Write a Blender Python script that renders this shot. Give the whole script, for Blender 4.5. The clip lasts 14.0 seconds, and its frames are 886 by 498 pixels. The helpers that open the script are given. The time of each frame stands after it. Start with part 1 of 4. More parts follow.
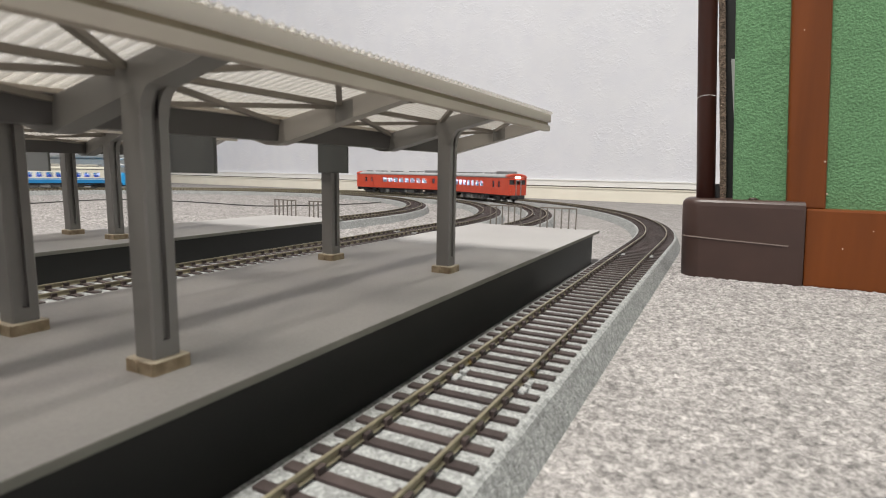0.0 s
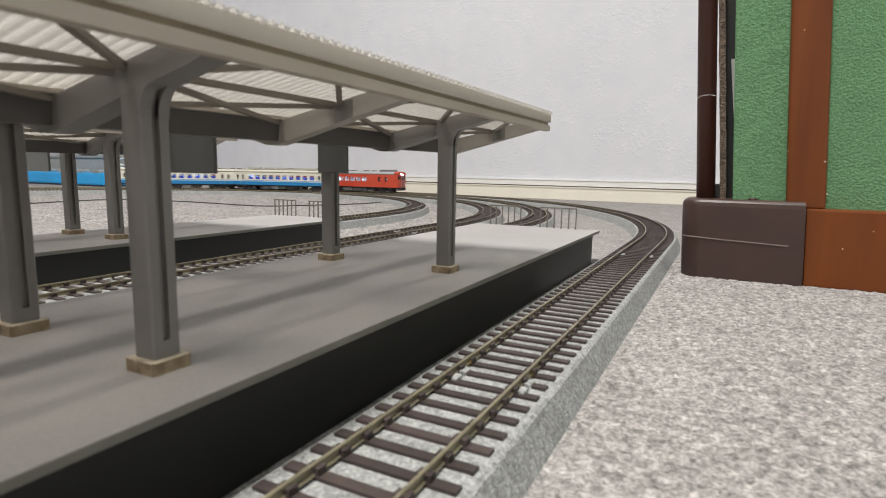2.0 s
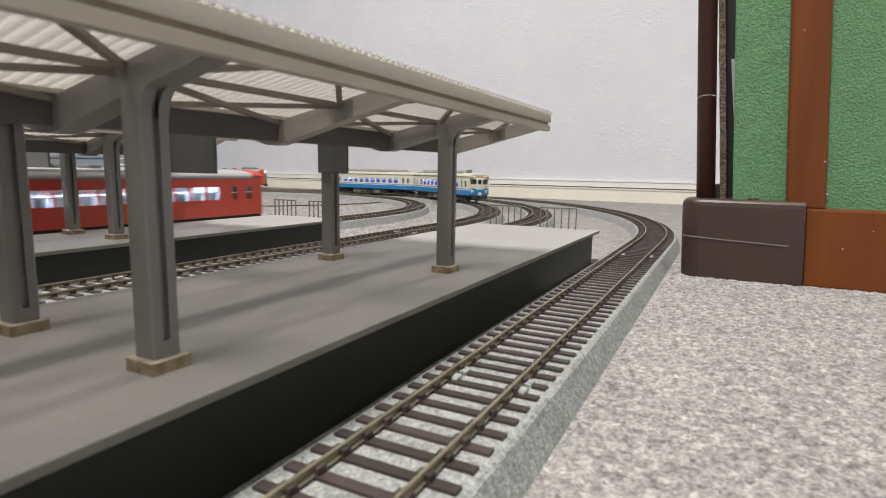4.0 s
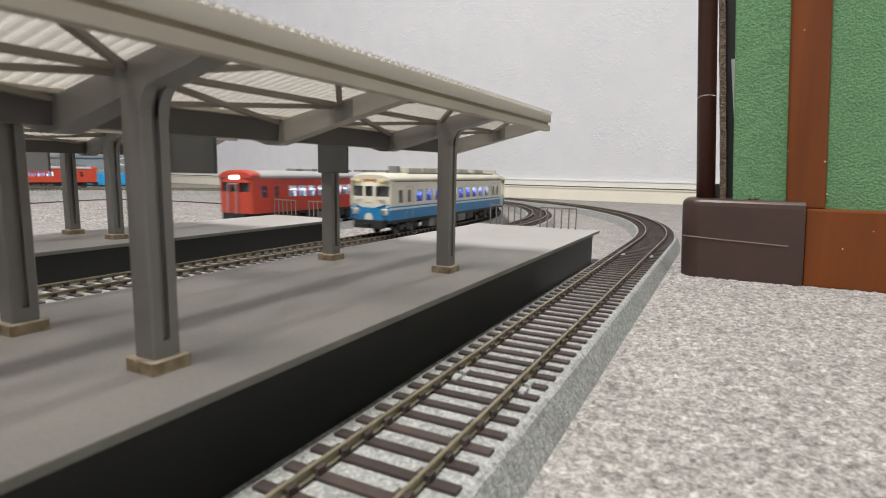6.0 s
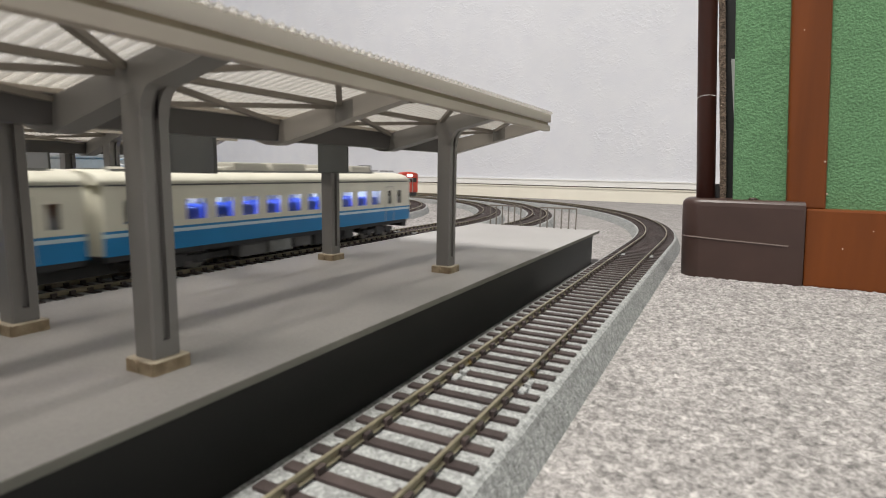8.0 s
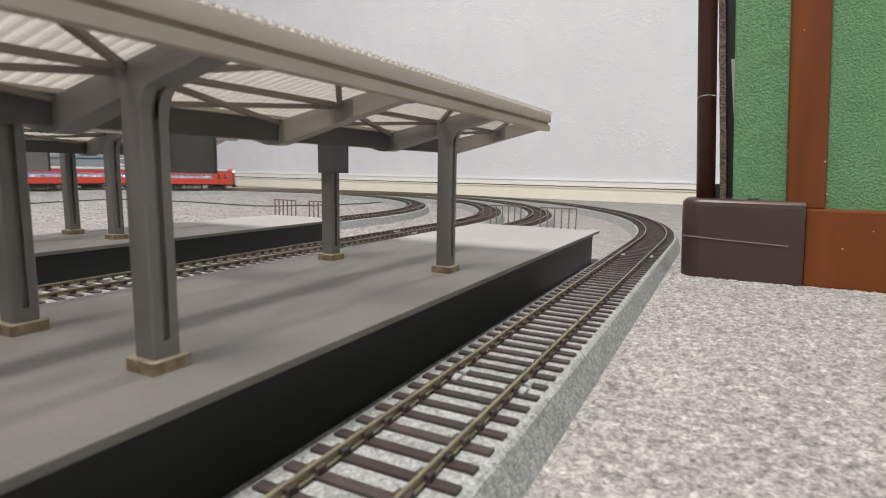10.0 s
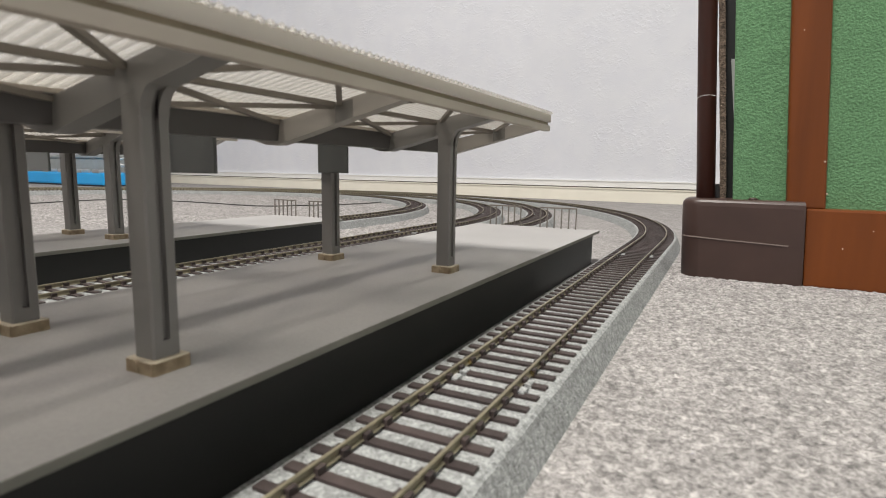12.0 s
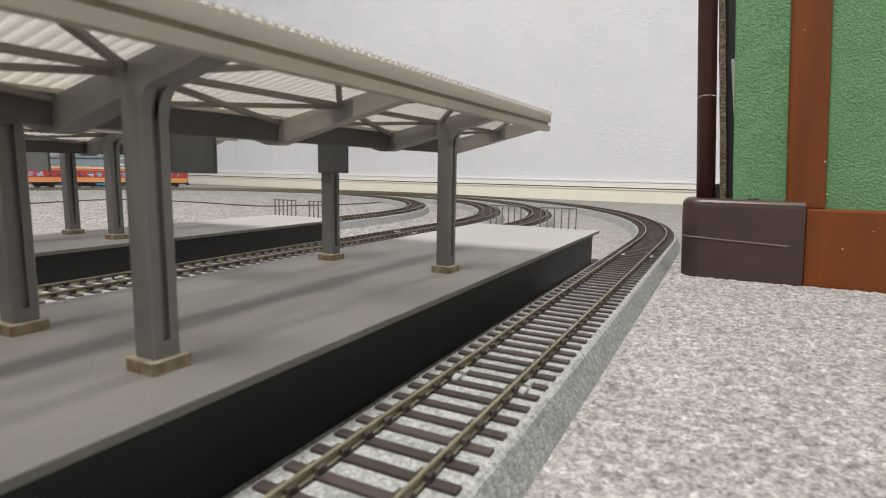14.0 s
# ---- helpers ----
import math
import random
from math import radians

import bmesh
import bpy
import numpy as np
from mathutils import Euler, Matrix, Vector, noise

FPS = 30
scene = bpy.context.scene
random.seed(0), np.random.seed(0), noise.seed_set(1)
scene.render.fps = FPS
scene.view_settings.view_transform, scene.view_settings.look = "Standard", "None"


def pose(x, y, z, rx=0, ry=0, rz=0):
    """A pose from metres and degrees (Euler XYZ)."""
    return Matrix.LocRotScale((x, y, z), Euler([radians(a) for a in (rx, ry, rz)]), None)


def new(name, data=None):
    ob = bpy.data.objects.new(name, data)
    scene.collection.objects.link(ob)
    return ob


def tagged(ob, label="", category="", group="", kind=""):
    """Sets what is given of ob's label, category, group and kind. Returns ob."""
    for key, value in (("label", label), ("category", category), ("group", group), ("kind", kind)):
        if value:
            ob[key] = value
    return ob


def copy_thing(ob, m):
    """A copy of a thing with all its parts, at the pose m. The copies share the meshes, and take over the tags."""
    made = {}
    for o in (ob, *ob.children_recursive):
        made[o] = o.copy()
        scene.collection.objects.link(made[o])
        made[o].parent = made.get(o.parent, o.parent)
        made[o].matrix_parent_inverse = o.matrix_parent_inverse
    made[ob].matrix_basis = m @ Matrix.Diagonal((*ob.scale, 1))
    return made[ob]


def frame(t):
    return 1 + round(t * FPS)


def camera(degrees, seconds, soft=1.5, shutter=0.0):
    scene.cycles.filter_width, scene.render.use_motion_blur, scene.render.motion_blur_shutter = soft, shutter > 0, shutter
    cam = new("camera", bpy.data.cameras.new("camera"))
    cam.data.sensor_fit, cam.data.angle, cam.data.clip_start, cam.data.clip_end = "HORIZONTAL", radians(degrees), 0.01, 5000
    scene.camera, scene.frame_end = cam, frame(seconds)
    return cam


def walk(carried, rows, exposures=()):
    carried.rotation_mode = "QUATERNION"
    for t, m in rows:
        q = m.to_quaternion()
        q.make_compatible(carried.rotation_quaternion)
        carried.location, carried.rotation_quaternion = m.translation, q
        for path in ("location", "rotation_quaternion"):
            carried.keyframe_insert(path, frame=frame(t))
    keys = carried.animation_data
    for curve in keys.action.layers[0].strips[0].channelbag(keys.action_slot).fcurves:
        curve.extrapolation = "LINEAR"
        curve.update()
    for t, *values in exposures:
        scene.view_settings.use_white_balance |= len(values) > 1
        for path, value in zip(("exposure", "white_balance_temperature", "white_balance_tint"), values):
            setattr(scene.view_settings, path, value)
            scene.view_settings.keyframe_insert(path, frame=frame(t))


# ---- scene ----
cam = camera(77.61, 14.0, 1.0, 0.5)
EYE = (0.0500, 0.0, 0.06047)
AIM = pose(*EYE, 90 - 7.97, 0, 27.03) @ pose(0, 0, 0, 0, 0, 0.98)
walk(cam, [(0.0, AIM), (14.0, AIM)], [(0.0, 0.07), (1.2, 0.0), (14.0, 0.0)])
cam.data.dof.use_dof, cam.data.dof.focus_distance, cam.data.dof.aperture_fstop = True, 0.65, 40.0
scene.view_settings.exposure = 0.0

# ---- world and light: a closed room with one long ceiling lamp ----
world = bpy.data.worlds.new("world")
scene.world = world
world.use_nodes = True
world.node_tree.nodes["Background"].inputs[0].default_value = (0.5, 0.55, 0.6, 1)
world.node_tree.nodes["Background"].inputs[1].default_value = 0.05
lamp_data = bpy.data.lights.new("ceiling_lamp_light", "AREA")
lamp_data.shape, lamp_data.size, lamp_data.size_y, lamp_data.energy = "RECTANGLE", 0.2, 0.85, 88
lamp_data.color = (1.0, 0.962, 0.905)
lamp_light = new("ceiling_lamp_light", lamp_data)
lamp_light.matrix_world = pose(-0.22, -0.62, 2.30)


# ---- materials ----
def material(name, color, rough=0.6, metal=0.0, vary=0.12, scale=60.0, bump=0.0, bump_scale=400.0, fine=0.0,
             second=None, emit=0.0, spec=0.5, per_object=0.0, specks=0.0, broad=0.0, stretch=None):
    """Base colour with large stains, fine grain and relief. Scales are per metre."""
    m = bpy.data.materials.new(name)
    m.use_nodes = True
    t = m.node_tree
    b = t.nodes["Principled BSDF"]
    b.inputs["Roughness"].default_value, b.inputs["Metallic"].default_value = rough, metal
    b.inputs["Specular IOR Level"].default_value = spec
    co = t.nodes.new("ShaderNodeTexCoord")
    where = co.outputs["Object"]
    if stretch:
        mp = t.nodes.new("ShaderNodeMapping")
        mp.inputs["Scale"].default_value = stretch
        t.links.new(where, mp.inputs["Vector"])
        where = mp.outputs["Vector"]
    def noise_node(s, detail):
        n = t.nodes.new("ShaderNodeTexNoise")
        n.inputs["Scale"].default_value, n.inputs["Detail"].default_value = s, detail
        t.links.new(where, n.inputs["Vector"])
        return n
    dark = second or tuple(c * (1 - vary * 2) for c in color)
    ramp = t.nodes.new("ShaderNodeValToRGB")
    ramp.color_ramp.elements[0].position, ramp.color_ramp.elements[1].position = 0.32, 0.68
    ramp.color_ramp.elements[0].color, ramp.color_ramp.elements[1].color = (*dark, 1), (*color, 1)
    t.links.new(noise_node(scale, 4).outputs["Fac"], ramp.inputs["Fac"])
    out = ramp.outputs["Color"]
    if fine:
        mix = t.nodes.new("ShaderNodeMix")
        mix.data_type, mix.blend_type = "RGBA", "MULTIPLY"
        mix.inputs["Factor"].default_value = 1.0
        r2 = t.nodes.new("ShaderNodeValToRGB")
        r2.color_ramp.elements[0].position, r2.color_ramp.elements[1].position = 0.35, 0.65
        r2.color_ramp.elements[0].color = (1 - fine,) * 3 + (1,)
        r2.color_ramp.elements[1].color = (1, 1, 1, 1)
        t.links.new(noise_node(bump_scale, 3).outputs["Fac"], r2.inputs["Fac"])
        t.links.new(out, mix.inputs["A"])
        t.links.new(r2.outputs["Color"], mix.inputs["B"])
        out = mix.outputs["Result"]
    def layer(value, factor, color_b, kind):
        mx = t.nodes.new("ShaderNodeMix")
        mx.data_type, mx.blend_type = "RGBA", kind
        t.links.new(factor, mx.inputs["Factor"])
        t.links.new(value, mx.inputs["A"])
        mx.inputs["B"].default_value = (*color_b, 1)
        return mx.outputs["Result"]
    def span(value, a, b):
        r = t.nodes.new("ShaderNodeMapRange")
        r.inputs["From Min"].default_value, r.inputs["From Max"].default_value = a, b
        t.links.new(value, r.inputs["Value"])
        return r.outputs["Result"]
    if broad:
        big = span(noise_node(scale * 0.12, 2).outputs["Fac"], 0.4, 0.65)
        out = layer(out, big, (1 - broad,) * 3, "MULTIPLY")
    if specks:
        vor = t.nodes.new("ShaderNodeTexVoronoi")
        vor.inputs["Scale"].default_value = specks
        t.links.new(co.outputs["Object"], vor.inputs["Vector"])
        out = layer(out, span(vor.outputs["Distance"], 0.06, 0.035), (0.55, 0.45, 0.36), "MIX")
    if per_object:
        info = t.nodes.new("ShaderNodeObjectInfo")
        hsv = t.nodes.new("ShaderNodeHueSaturation")
        rng = t.nodes.new("ShaderNodeMapRange")
        rng.inputs["To Min"].default_value, rng.inputs["To Max"].default_value = 1 - per_object, 1 + per_object
        t.links.new(info.outputs["Random"], rng.inputs["Value"])
        t.links.new(rng.outputs["Result"], hsv.inputs["Value"])
        t.links.new(out, hsv.inputs["Color"])
        out = hsv.outputs["Color"]
    t.links.new(out, b.inputs["Base Color"])
    if bump:
        bp = t.nodes.new("ShaderNodeBump")
        bp.inputs["Strength"].default_value, bp.inputs["Distance"].default_value = bump, 1.0 / bump_scale
        t.links.new(noise_node(bump_scale, 3).outputs["Fac"], bp.inputs["Height"])
        t.links.new(bp.outputs["Normal"], b.inputs["Normal"])
    if emit:
        b.inputs["Emission Color"].default_value = (*color, 1)
        b.inputs["Emission Strength"].default_value = emit
    return m


def glass_material(name, tint, gloss=0.12):
    m = bpy.data.materials.new(name)
    m.use_nodes = True
    t = m.node_tree
    t.nodes.remove(t.nodes["Principled BSDF"])
    a, g = t.nodes.new("ShaderNodeBsdfTransparent"), t.nodes.new("ShaderNodeBsdfGlossy")
    a.inputs["Color"].default_value = (*tint, 1)
    g.inputs["Roughness"].default_value = 0.05
    mix = t.nodes.new("ShaderNodeMixShader")
    mix.inputs[0].default_value = gloss
    t.links.new(a.outputs[0], mix.inputs[1])
    t.links.new(g.outputs[0], mix.inputs[2])
    t.links.new(mix.outputs[0], t.nodes["Material Output"].inputs["Surface"])
    return m


def sheet_material(name, color, clear_part=0.3, pass_part=0.65):
    """Milky plastic that lets part of the light through."""
    m = bpy.data.materials.new(name)
    m.use_nodes = True
    t = m.node_tree
    b = t.nodes["Principled BSDF"]
    b.inputs["Base Color"].default_value = (*color, 1)
    b.inputs["Roughness"].default_value = 0.45
    tr = t.nodes.new("ShaderNodeBsdfTranslucent")
    tr.inputs["Color"].default_value = (0.74, 0.725, 0.695, 1)
    mix = t.nodes.new("ShaderNodeMixShader")
    mix.inputs[0].default_value = pass_part
    t.links.new(b.outputs[0], mix.inputs[1])
    t.links.new(tr.outputs[0], mix.inputs[2])
    clear = t.nodes.new("ShaderNodeBsdfTransparent")
    clear.inputs["Color"].default_value = (0.95, 0.93, 0.9, 1)
    mix2 = t.nodes.new("ShaderNodeMixShader")
    mix2.inputs[0].default_value = clear_part
    t.links.new(mix.outputs[0], mix2.inputs[1])
    t.links.new(clear.outputs[0], mix2.inputs[2])
    t.links.new(mix2.outputs[0], t.nodes["Material Output"].inputs["Surface"])
    return m


def wallpaper_material():
    """Pale paper embossed in patches of short trowel strokes, faintly mottled warm and cool."""
    m = material("wallpaper", (0.705, 0.712, 0.745), 0.75, vary=0.03, scale=24, broad=0.05, second=(0.672, 0.68, 0.725))
    t = m.node_tree
    b = t.nodes["Principled BSDF"]
    co = t.nodes.new("ShaderNodeTexCoord")
    def noise_at(s, detail, warp=0.0):
        n = t.nodes.new("ShaderNodeTexNoise")
        n.inputs["Scale"].default_value, n.inputs["Detail"].default_value, n.inputs["Distortion"].default_value = s, detail, warp
        t.links.new(co.outputs["Object"], n.inputs["Vector"])
        return n.outputs["Fac"]
    def ramp(value, a, c):
        r = t.nodes.new("ShaderNodeMapRange")
        r.inputs["From Min"].default_value, r.inputs["From Max"].default_value = a, c
        t.links.new(value, r.inputs["Value"])
        return r.outputs["Result"]
    def times(x, y, op="MULTIPLY"):
        q = t.nodes.new("ShaderNodeMath")
        q.operation = op
        for k, v in enumerate((x, y)):
            if isinstance(v, float):
                q.inputs[k].default_value = v
            else:
                t.links.new(v, q.inputs[k])
        return q.outputs[0]
    strokes = times(ramp(noise_at(125, 4, 0.8), 0.45, 0.64), ramp(noise_at(15, 4), 0.4, 0.72))
    height = times(strokes, times(noise_at(420, 2), 0.16), "ADD")
    bump = t.nodes.new("ShaderNodeBump")
    bump.inputs["Strength"].default_value, bump.inputs["Distance"].default_value = 0.32, 0.0022
    t.links.new(height, bump.inputs["Height"])
    t.links.new(bump.outputs["Normal"], b.inputs["Normal"])
    return m


M_WALL = wallpaper_material()
M_CEIL = material("ceiling_paper", (0.8, 0.8, 0.78), 0.8, vary=0.02, scale=8, bump=0.1, bump_scale=200)
M_CARPET = material("carpet", (0.605, 0.575, 0.558), 0.95, vary=0.27, scale=300, bump=0.6, bump_scale=900, fine=0.5, spec=0.1, broad=0.14)
M_BASE = material("cream_baseboard", (0.86, 0.82, 0.71), 0.45, vary=0.03, scale=20, bump=0.04)
M_BASECAP = material("white_trim", (0.84, 0.83, 0.80), 0.5, vary=0.03, scale=20, bump=0.04)
# near-black brown: the groove's shade given as colour
M_GROOVE = material("groove_shade", (0.11, 0.09, 0.07), 0.9, vary=0.2, scale=60)
M_BALLAST = material("printed_ballast", (0.535, 0.55, 0.54), 0.9, vary=0.22, scale=620, bump=0.7, bump_scale=1500, fine=0.42, spec=0.2, broad=0.12)
M_SLEEPER = material("sleeper_plastic", (0.060, 0.043, 0.040), 0.6, vary=0.2, scale=200, bump=0.25, bump_scale=2500, per_object=0.25)
M_RAIL = material("nickel_rail", (0.31, 0.275, 0.19), 0.42, 0.45, vary=0.2, scale=150, bump=0.05, bump_scale=900)
M_JOINER = material("bright_joiner", (0.78, 0.66, 0.38), 0.22, 1.0, vary=0.1, scale=500)
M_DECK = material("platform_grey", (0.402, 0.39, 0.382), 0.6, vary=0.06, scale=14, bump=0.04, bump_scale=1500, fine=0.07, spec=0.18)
# darker olive-grey for the deck's sides, their shade put into the colour
M_DECKSHADE = material("platform_side_shade", (0.205, 0.2, 0.17), 0.5, vary=0.1, scale=60)
M_SKIRT = material("platform_black", (0.014, 0.0145, 0.0135), 0.5, vary=0.15, scale=12, bump=0.03, bump_scale=900)
M_POST = material("canopy_grey", (0.198, 0.189, 0.177), 0.45, vary=0.08, scale=40, bump=0.04, bump_scale=1200)
M_FOOT = material("weathered_beige", (0.36, 0.285, 0.185), 0.6, vary=0.22, scale=260, bump=0.25, bump_scale=1100, second=(0.18, 0.13, 0.075))
M_FOOTRIM = material("worn_beige_rim", (0.58, 0.51, 0.39), 0.6, vary=0.18, scale=300)
M_GUTTER = material("gutter_beige", (0.50, 0.445, 0.375), 0.5, vary=0.06, scale=40)
M_ARM = material("arm_beige", (0.38, 0.355, 0.32), 0.5, vary=0.06, scale=40)
M_PURLIN = material("purlin_brown_grey", (0.21, 0.185, 0.155), 0.55, vary=0.08, scale=60)
M_BEAM = material("valley_beam_grey", (0.085, 0.08, 0.076), 0.5, vary=0.1, scale=40)
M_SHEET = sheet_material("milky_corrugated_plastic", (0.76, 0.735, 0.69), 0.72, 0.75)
# darker, denser copy of the sheet: shaded half of each wave as colour
M_SHEETSHADE = sheet_material("milky_corrugated_shade", (0.34, 0.33, 0.31), 0.32, 0.42)
M_STRIP = material("strip_brown", (0.27, 0.225, 0.155), 0.55, vary=0.12, scale=90)
M_FASCIA = sheet_material("fascia_beige", (0.86, 0.82, 0.76), 0.0, 0.66)
M_SIGN = material("sign_grey", (0.11, 0.115, 0.11), 0.5, vary=0.06, scale=40)
M_FENCE = material("fence_grey", (0.17, 0.15, 0.13), 0.5, vary=0.1, scale=80)
M_FELT = material("green_felt", (0.158, 0.312, 0.16), 0.95, vary=0.09, scale=620, bump=0.8, bump_scale=800, fine=0.22, spec=0.25, broad=0.08, second=(0.128, 0.262, 0.13))
M_WOOD = material("orange_brown_wood", (0.175, 0.048, 0.009), 0.42, vary=0.16, scale=60, bump=0.06, bump_scale=500, specks=55, stretch=(1.0, 1.0, 0.08), broad=0.14, spec=0.3)
M_DARKWOOD = material("dark_brown_wood", (0.115, 0.036, 0.025), 0.32, vary=0.18, scale=60, specks=60, stretch=(1.0, 1.0, 0.1))
M_CAP = material("brown_plastic", (0.055, 0.030, 0.024), 0.42, vary=0.08, scale=60, bump=0.06, bump_scale=1500)
M_SEAM = material("worn_seam", (0.30, 0.24, 0.21), 0.5, vary=0.15, scale=90)
M_SEAMPALE = material("chipped_varnish", (0.62, 0.5, 0.4), 0.6, vary=0.1, scale=300)
M_FUZZ = material("cardboard_edge", (0.23, 0.17, 0.125), 0.95, vary=0.3, scale=500, bump=1.0, bump_scale=900, fine=0.5, specks=160)
M_BLACK = material("black_plastic", (0.014, 0.014, 0.015), 0.5, vary=0.15, scale=60)
M_GREYPLASTIC = material("grey_plastic", (0.40, 0.415, 0.395), 0.5, vary=0.08, scale=40)
M_TRAYBLUE = material("bright_blue_plastic", (0.02, 0.40, 0.86), 0.35, vary=0.05, scale=20)
M_SILVER = material("silver_metal", (0.6, 0.6, 0.6), 0.3, 1.0, vary=0.05, scale=100)
M_WIRE = material("dark_wire", (0.03, 0.028, 0.026), 0.5, vary=0.1, scale=100)
M_RED = material("vermilion_paint", (0.58, 0.072, 0.034), 0.36, vary=0.05, scale=60)
# same vermilion livery, darkened to carry the shade on the inner train's side
M_REDSHADE = material("shaded_vermilion_paint", (0.52, 0.062, 0.036), 0.36, vary=0.05, scale=60)
M_CREAM = material("cream_paint", (0.70, 0.68, 0.57), 0.38, vary=0.04, scale=60)
M_BLUE = material("blue_paint", (0.012, 0.20, 0.46), 0.38, vary=0.05, scale=60)
M_STRIPE = material("pale_blue_stripe", (0.52, 0.66, 0.72), 0.4, vary=0.04, scale=60)
M_ORANGE = material("pale_orange_paint", (0.70, 0.32, 0.12), 0.38, vary=0.05, scale=60)
M_CRIMSON = material("crimson_paint", (0.45, 0.045, 0.035), 0.38, vary=0.05, scale=60)
M_VENTGREY = material("roof_vent_grey", (0.20, 0.20, 0.205), 0.55, vary=0.08, scale=60)
M_SCREEN = material("cab_glass", (0.07, 0.072, 0.075), 0.12, vary=0.1, scale=60)
M_ROOFGREY = material("train_roof_grey", (0.42, 0.42, 0.425), 0.55, vary=0.08, scale=60)
M_ROOFCREAM = material("train_roof_cream", (0.62, 0.60, 0.50), 0.5, vary=0.06, scale=60)
M_ORANGEROOF = material("train_roof_orange_grey", (0.52, 0.33, 0.2), 0.5, vary=0.08, scale=60)
M_VENT = material("roof_unit_beige", (0.47, 0.45, 0.39), 0.55, vary=0.08, scale=80)
M_UNDER = material("underframe_dark", (0.03, 0.03, 0.032), 0.6, vary=0.2, scale=120)
M_UNDERGREY = material("underframe_grey", (0.10, 0.10, 0.10), 0.6, vary=0.2, scale=120)
M_UNDERMID = material("underframe_mid_grey", (0.22, 0.225, 0.22), 0.6, vary=0.2, scale=120)
M_WHEEL = material("wheel_steel", (0.16, 0.15, 0.14), 0.4, 0.8, vary=0.1, scale=200)
M_PANE = glass_material("train_window", (0.86, 0.9, 0.95), 0.10)
M_SEATBLUE = material("blue_seats", (0.02, 0.09, 0.62), 0.6, vary=0.1, scale=60)
M_SEATGREY = material("grey_seats", (0.66, 0.7, 0.74), 0.6, vary=0.1, scale=60)
M_INLIGHT = material("interior_light", (0.85, 0.92, 1.0), emit=26.0)
M_INLIGHTDIM = material("interior_light_dim", (0.85, 0.88, 1.0), emit=13.0)
M_HEADLIGHT = material("headlight_lit", (0.86, 0.92, 1.0), emit=40.0)
M_LENS = material("headlight_lens", (0.8, 0.62, 0.3), 0.2, vary=0.05)
M_DEST = material("destination_sign", (0.55, 0.25, 0.08), 0.5, vary=0.2, scale=600)
M_LAMP = material("lamp_shade", (1.0, 0.96, 0.9), emit=1.5)

MM = 0.001


# ---- mesh helpers, working in millimetres ----
def part(name, bm, mats, parent=None, label="", smooth=False):
    """Links a bmesh, drawn in millimetres, as one mesh object."""
    me = bpy.data.meshes.new(name)
    bmesh.ops.recalc_face_normals(bm, faces=bm.faces)
    bm.to_mesh(me)
    bm.free()
    me.transform(Matrix.Scale(MM, 4))
    for m in (mats if isinstance(mats, (list, tuple)) else [mats]):
        me.materials.append(m)
    if smooth:
        me.shade_smooth()
    ob = new(name, me)
    ob.parent = parent
    if label:
        tagged(ob, label)
    return ob


def thing(name, label, category, group="", kind="", at=(0, 0, 0)):
    ob = new(name)
    ob.empty_display_size = 0.02
    ob.location = [c * MM for c in at]
    return tagged(ob, label, category, group, kind)


def box(bm, x0, x1, y0, y1, z0, z1, bevel=0.0, mat=0, segments=2):
    vs = [bm.verts.new((x, y, z)) for x in (x0, x1) for y in (y0, y1) for z in (z0, z1)]
    fs = [bm.faces.new([vs[i] for i in q]) for q in
          ((0, 1, 3, 2), (4, 6, 7, 5), (0, 4, 5, 1), (2, 3, 7, 6), (0, 2, 6, 4), (1, 5, 7, 3))]
    for f in fs:
        f.material_index = mat
    if bevel:
        edges = {e for f in fs for e in f.edges}
        r = bmesh.ops.bevel(bm, geom=list(edges), offset=bevel, segments=segments, affect="EDGES", profile=0.6)
        for f in r["faces"]:
            f.material_index = mat
    return vs


def boxes(*specs, bevel=0.0):
    bm = bmesh.new()
    for s in specs:
        box(bm, *s, bevel=bevel)
    return bm


def beam(bm, a, b, w, h, mat=0):
    """A straight bar from a to b, w wide and h high."""
    a, b = Vector(a), Vector(b)
    d = (b - a).normalized()
    side = d.cross(Vector((0, 0, 1)))
    side = side.normalized() if side.length > 1e-5 else Vector((1, 0, 0))
    up = side.cross(d).normalized()
    ring = [[bm.verts.new(p + side * (w / 2) * i + up * (h / 2) * j) for i, j in ((-1, -1), (1, -1), (1, 1), (-1, 1))] for p in (a, b)]
    for k in range(4):
        bm.faces.new((ring[0][k], ring[0][(k + 1) % 4], ring[1][(k + 1) % 4], ring[1][k])).material_index = mat
    bm.faces.new(ring[0][::-1]).material_index = mat
    bm.faces.new(ring[1]).material_index = mat


def cyl(bm, a, b, r, n=12, mat=0, r2=None):
    a, b = Vector(a), Vector(b)
    d = (b - a).normalized()
    u = d.orthogonal().normalized()
    v = d.cross(u)
    r2 = r if r2 is None else r2
    rings = [[bm.verts.new(p + (u * math.cos(6.28318 * k / n) + v * math.sin(6.28318 * k / n)) * rr) for k in range(n)] for p, rr in ((a, r), (b, r2))]
    for k in range(n):
        f = bm.faces.new((rings[0][k], rings[0][(k + 1) % n], rings[1][(k + 1) % n], rings[1][k]))
        f.material_index = mat
        f.smooth = True
    bm.faces.new(rings[0][::-1]).material_index = mat
    bm.faces.new(rings[1]).material_index = mat


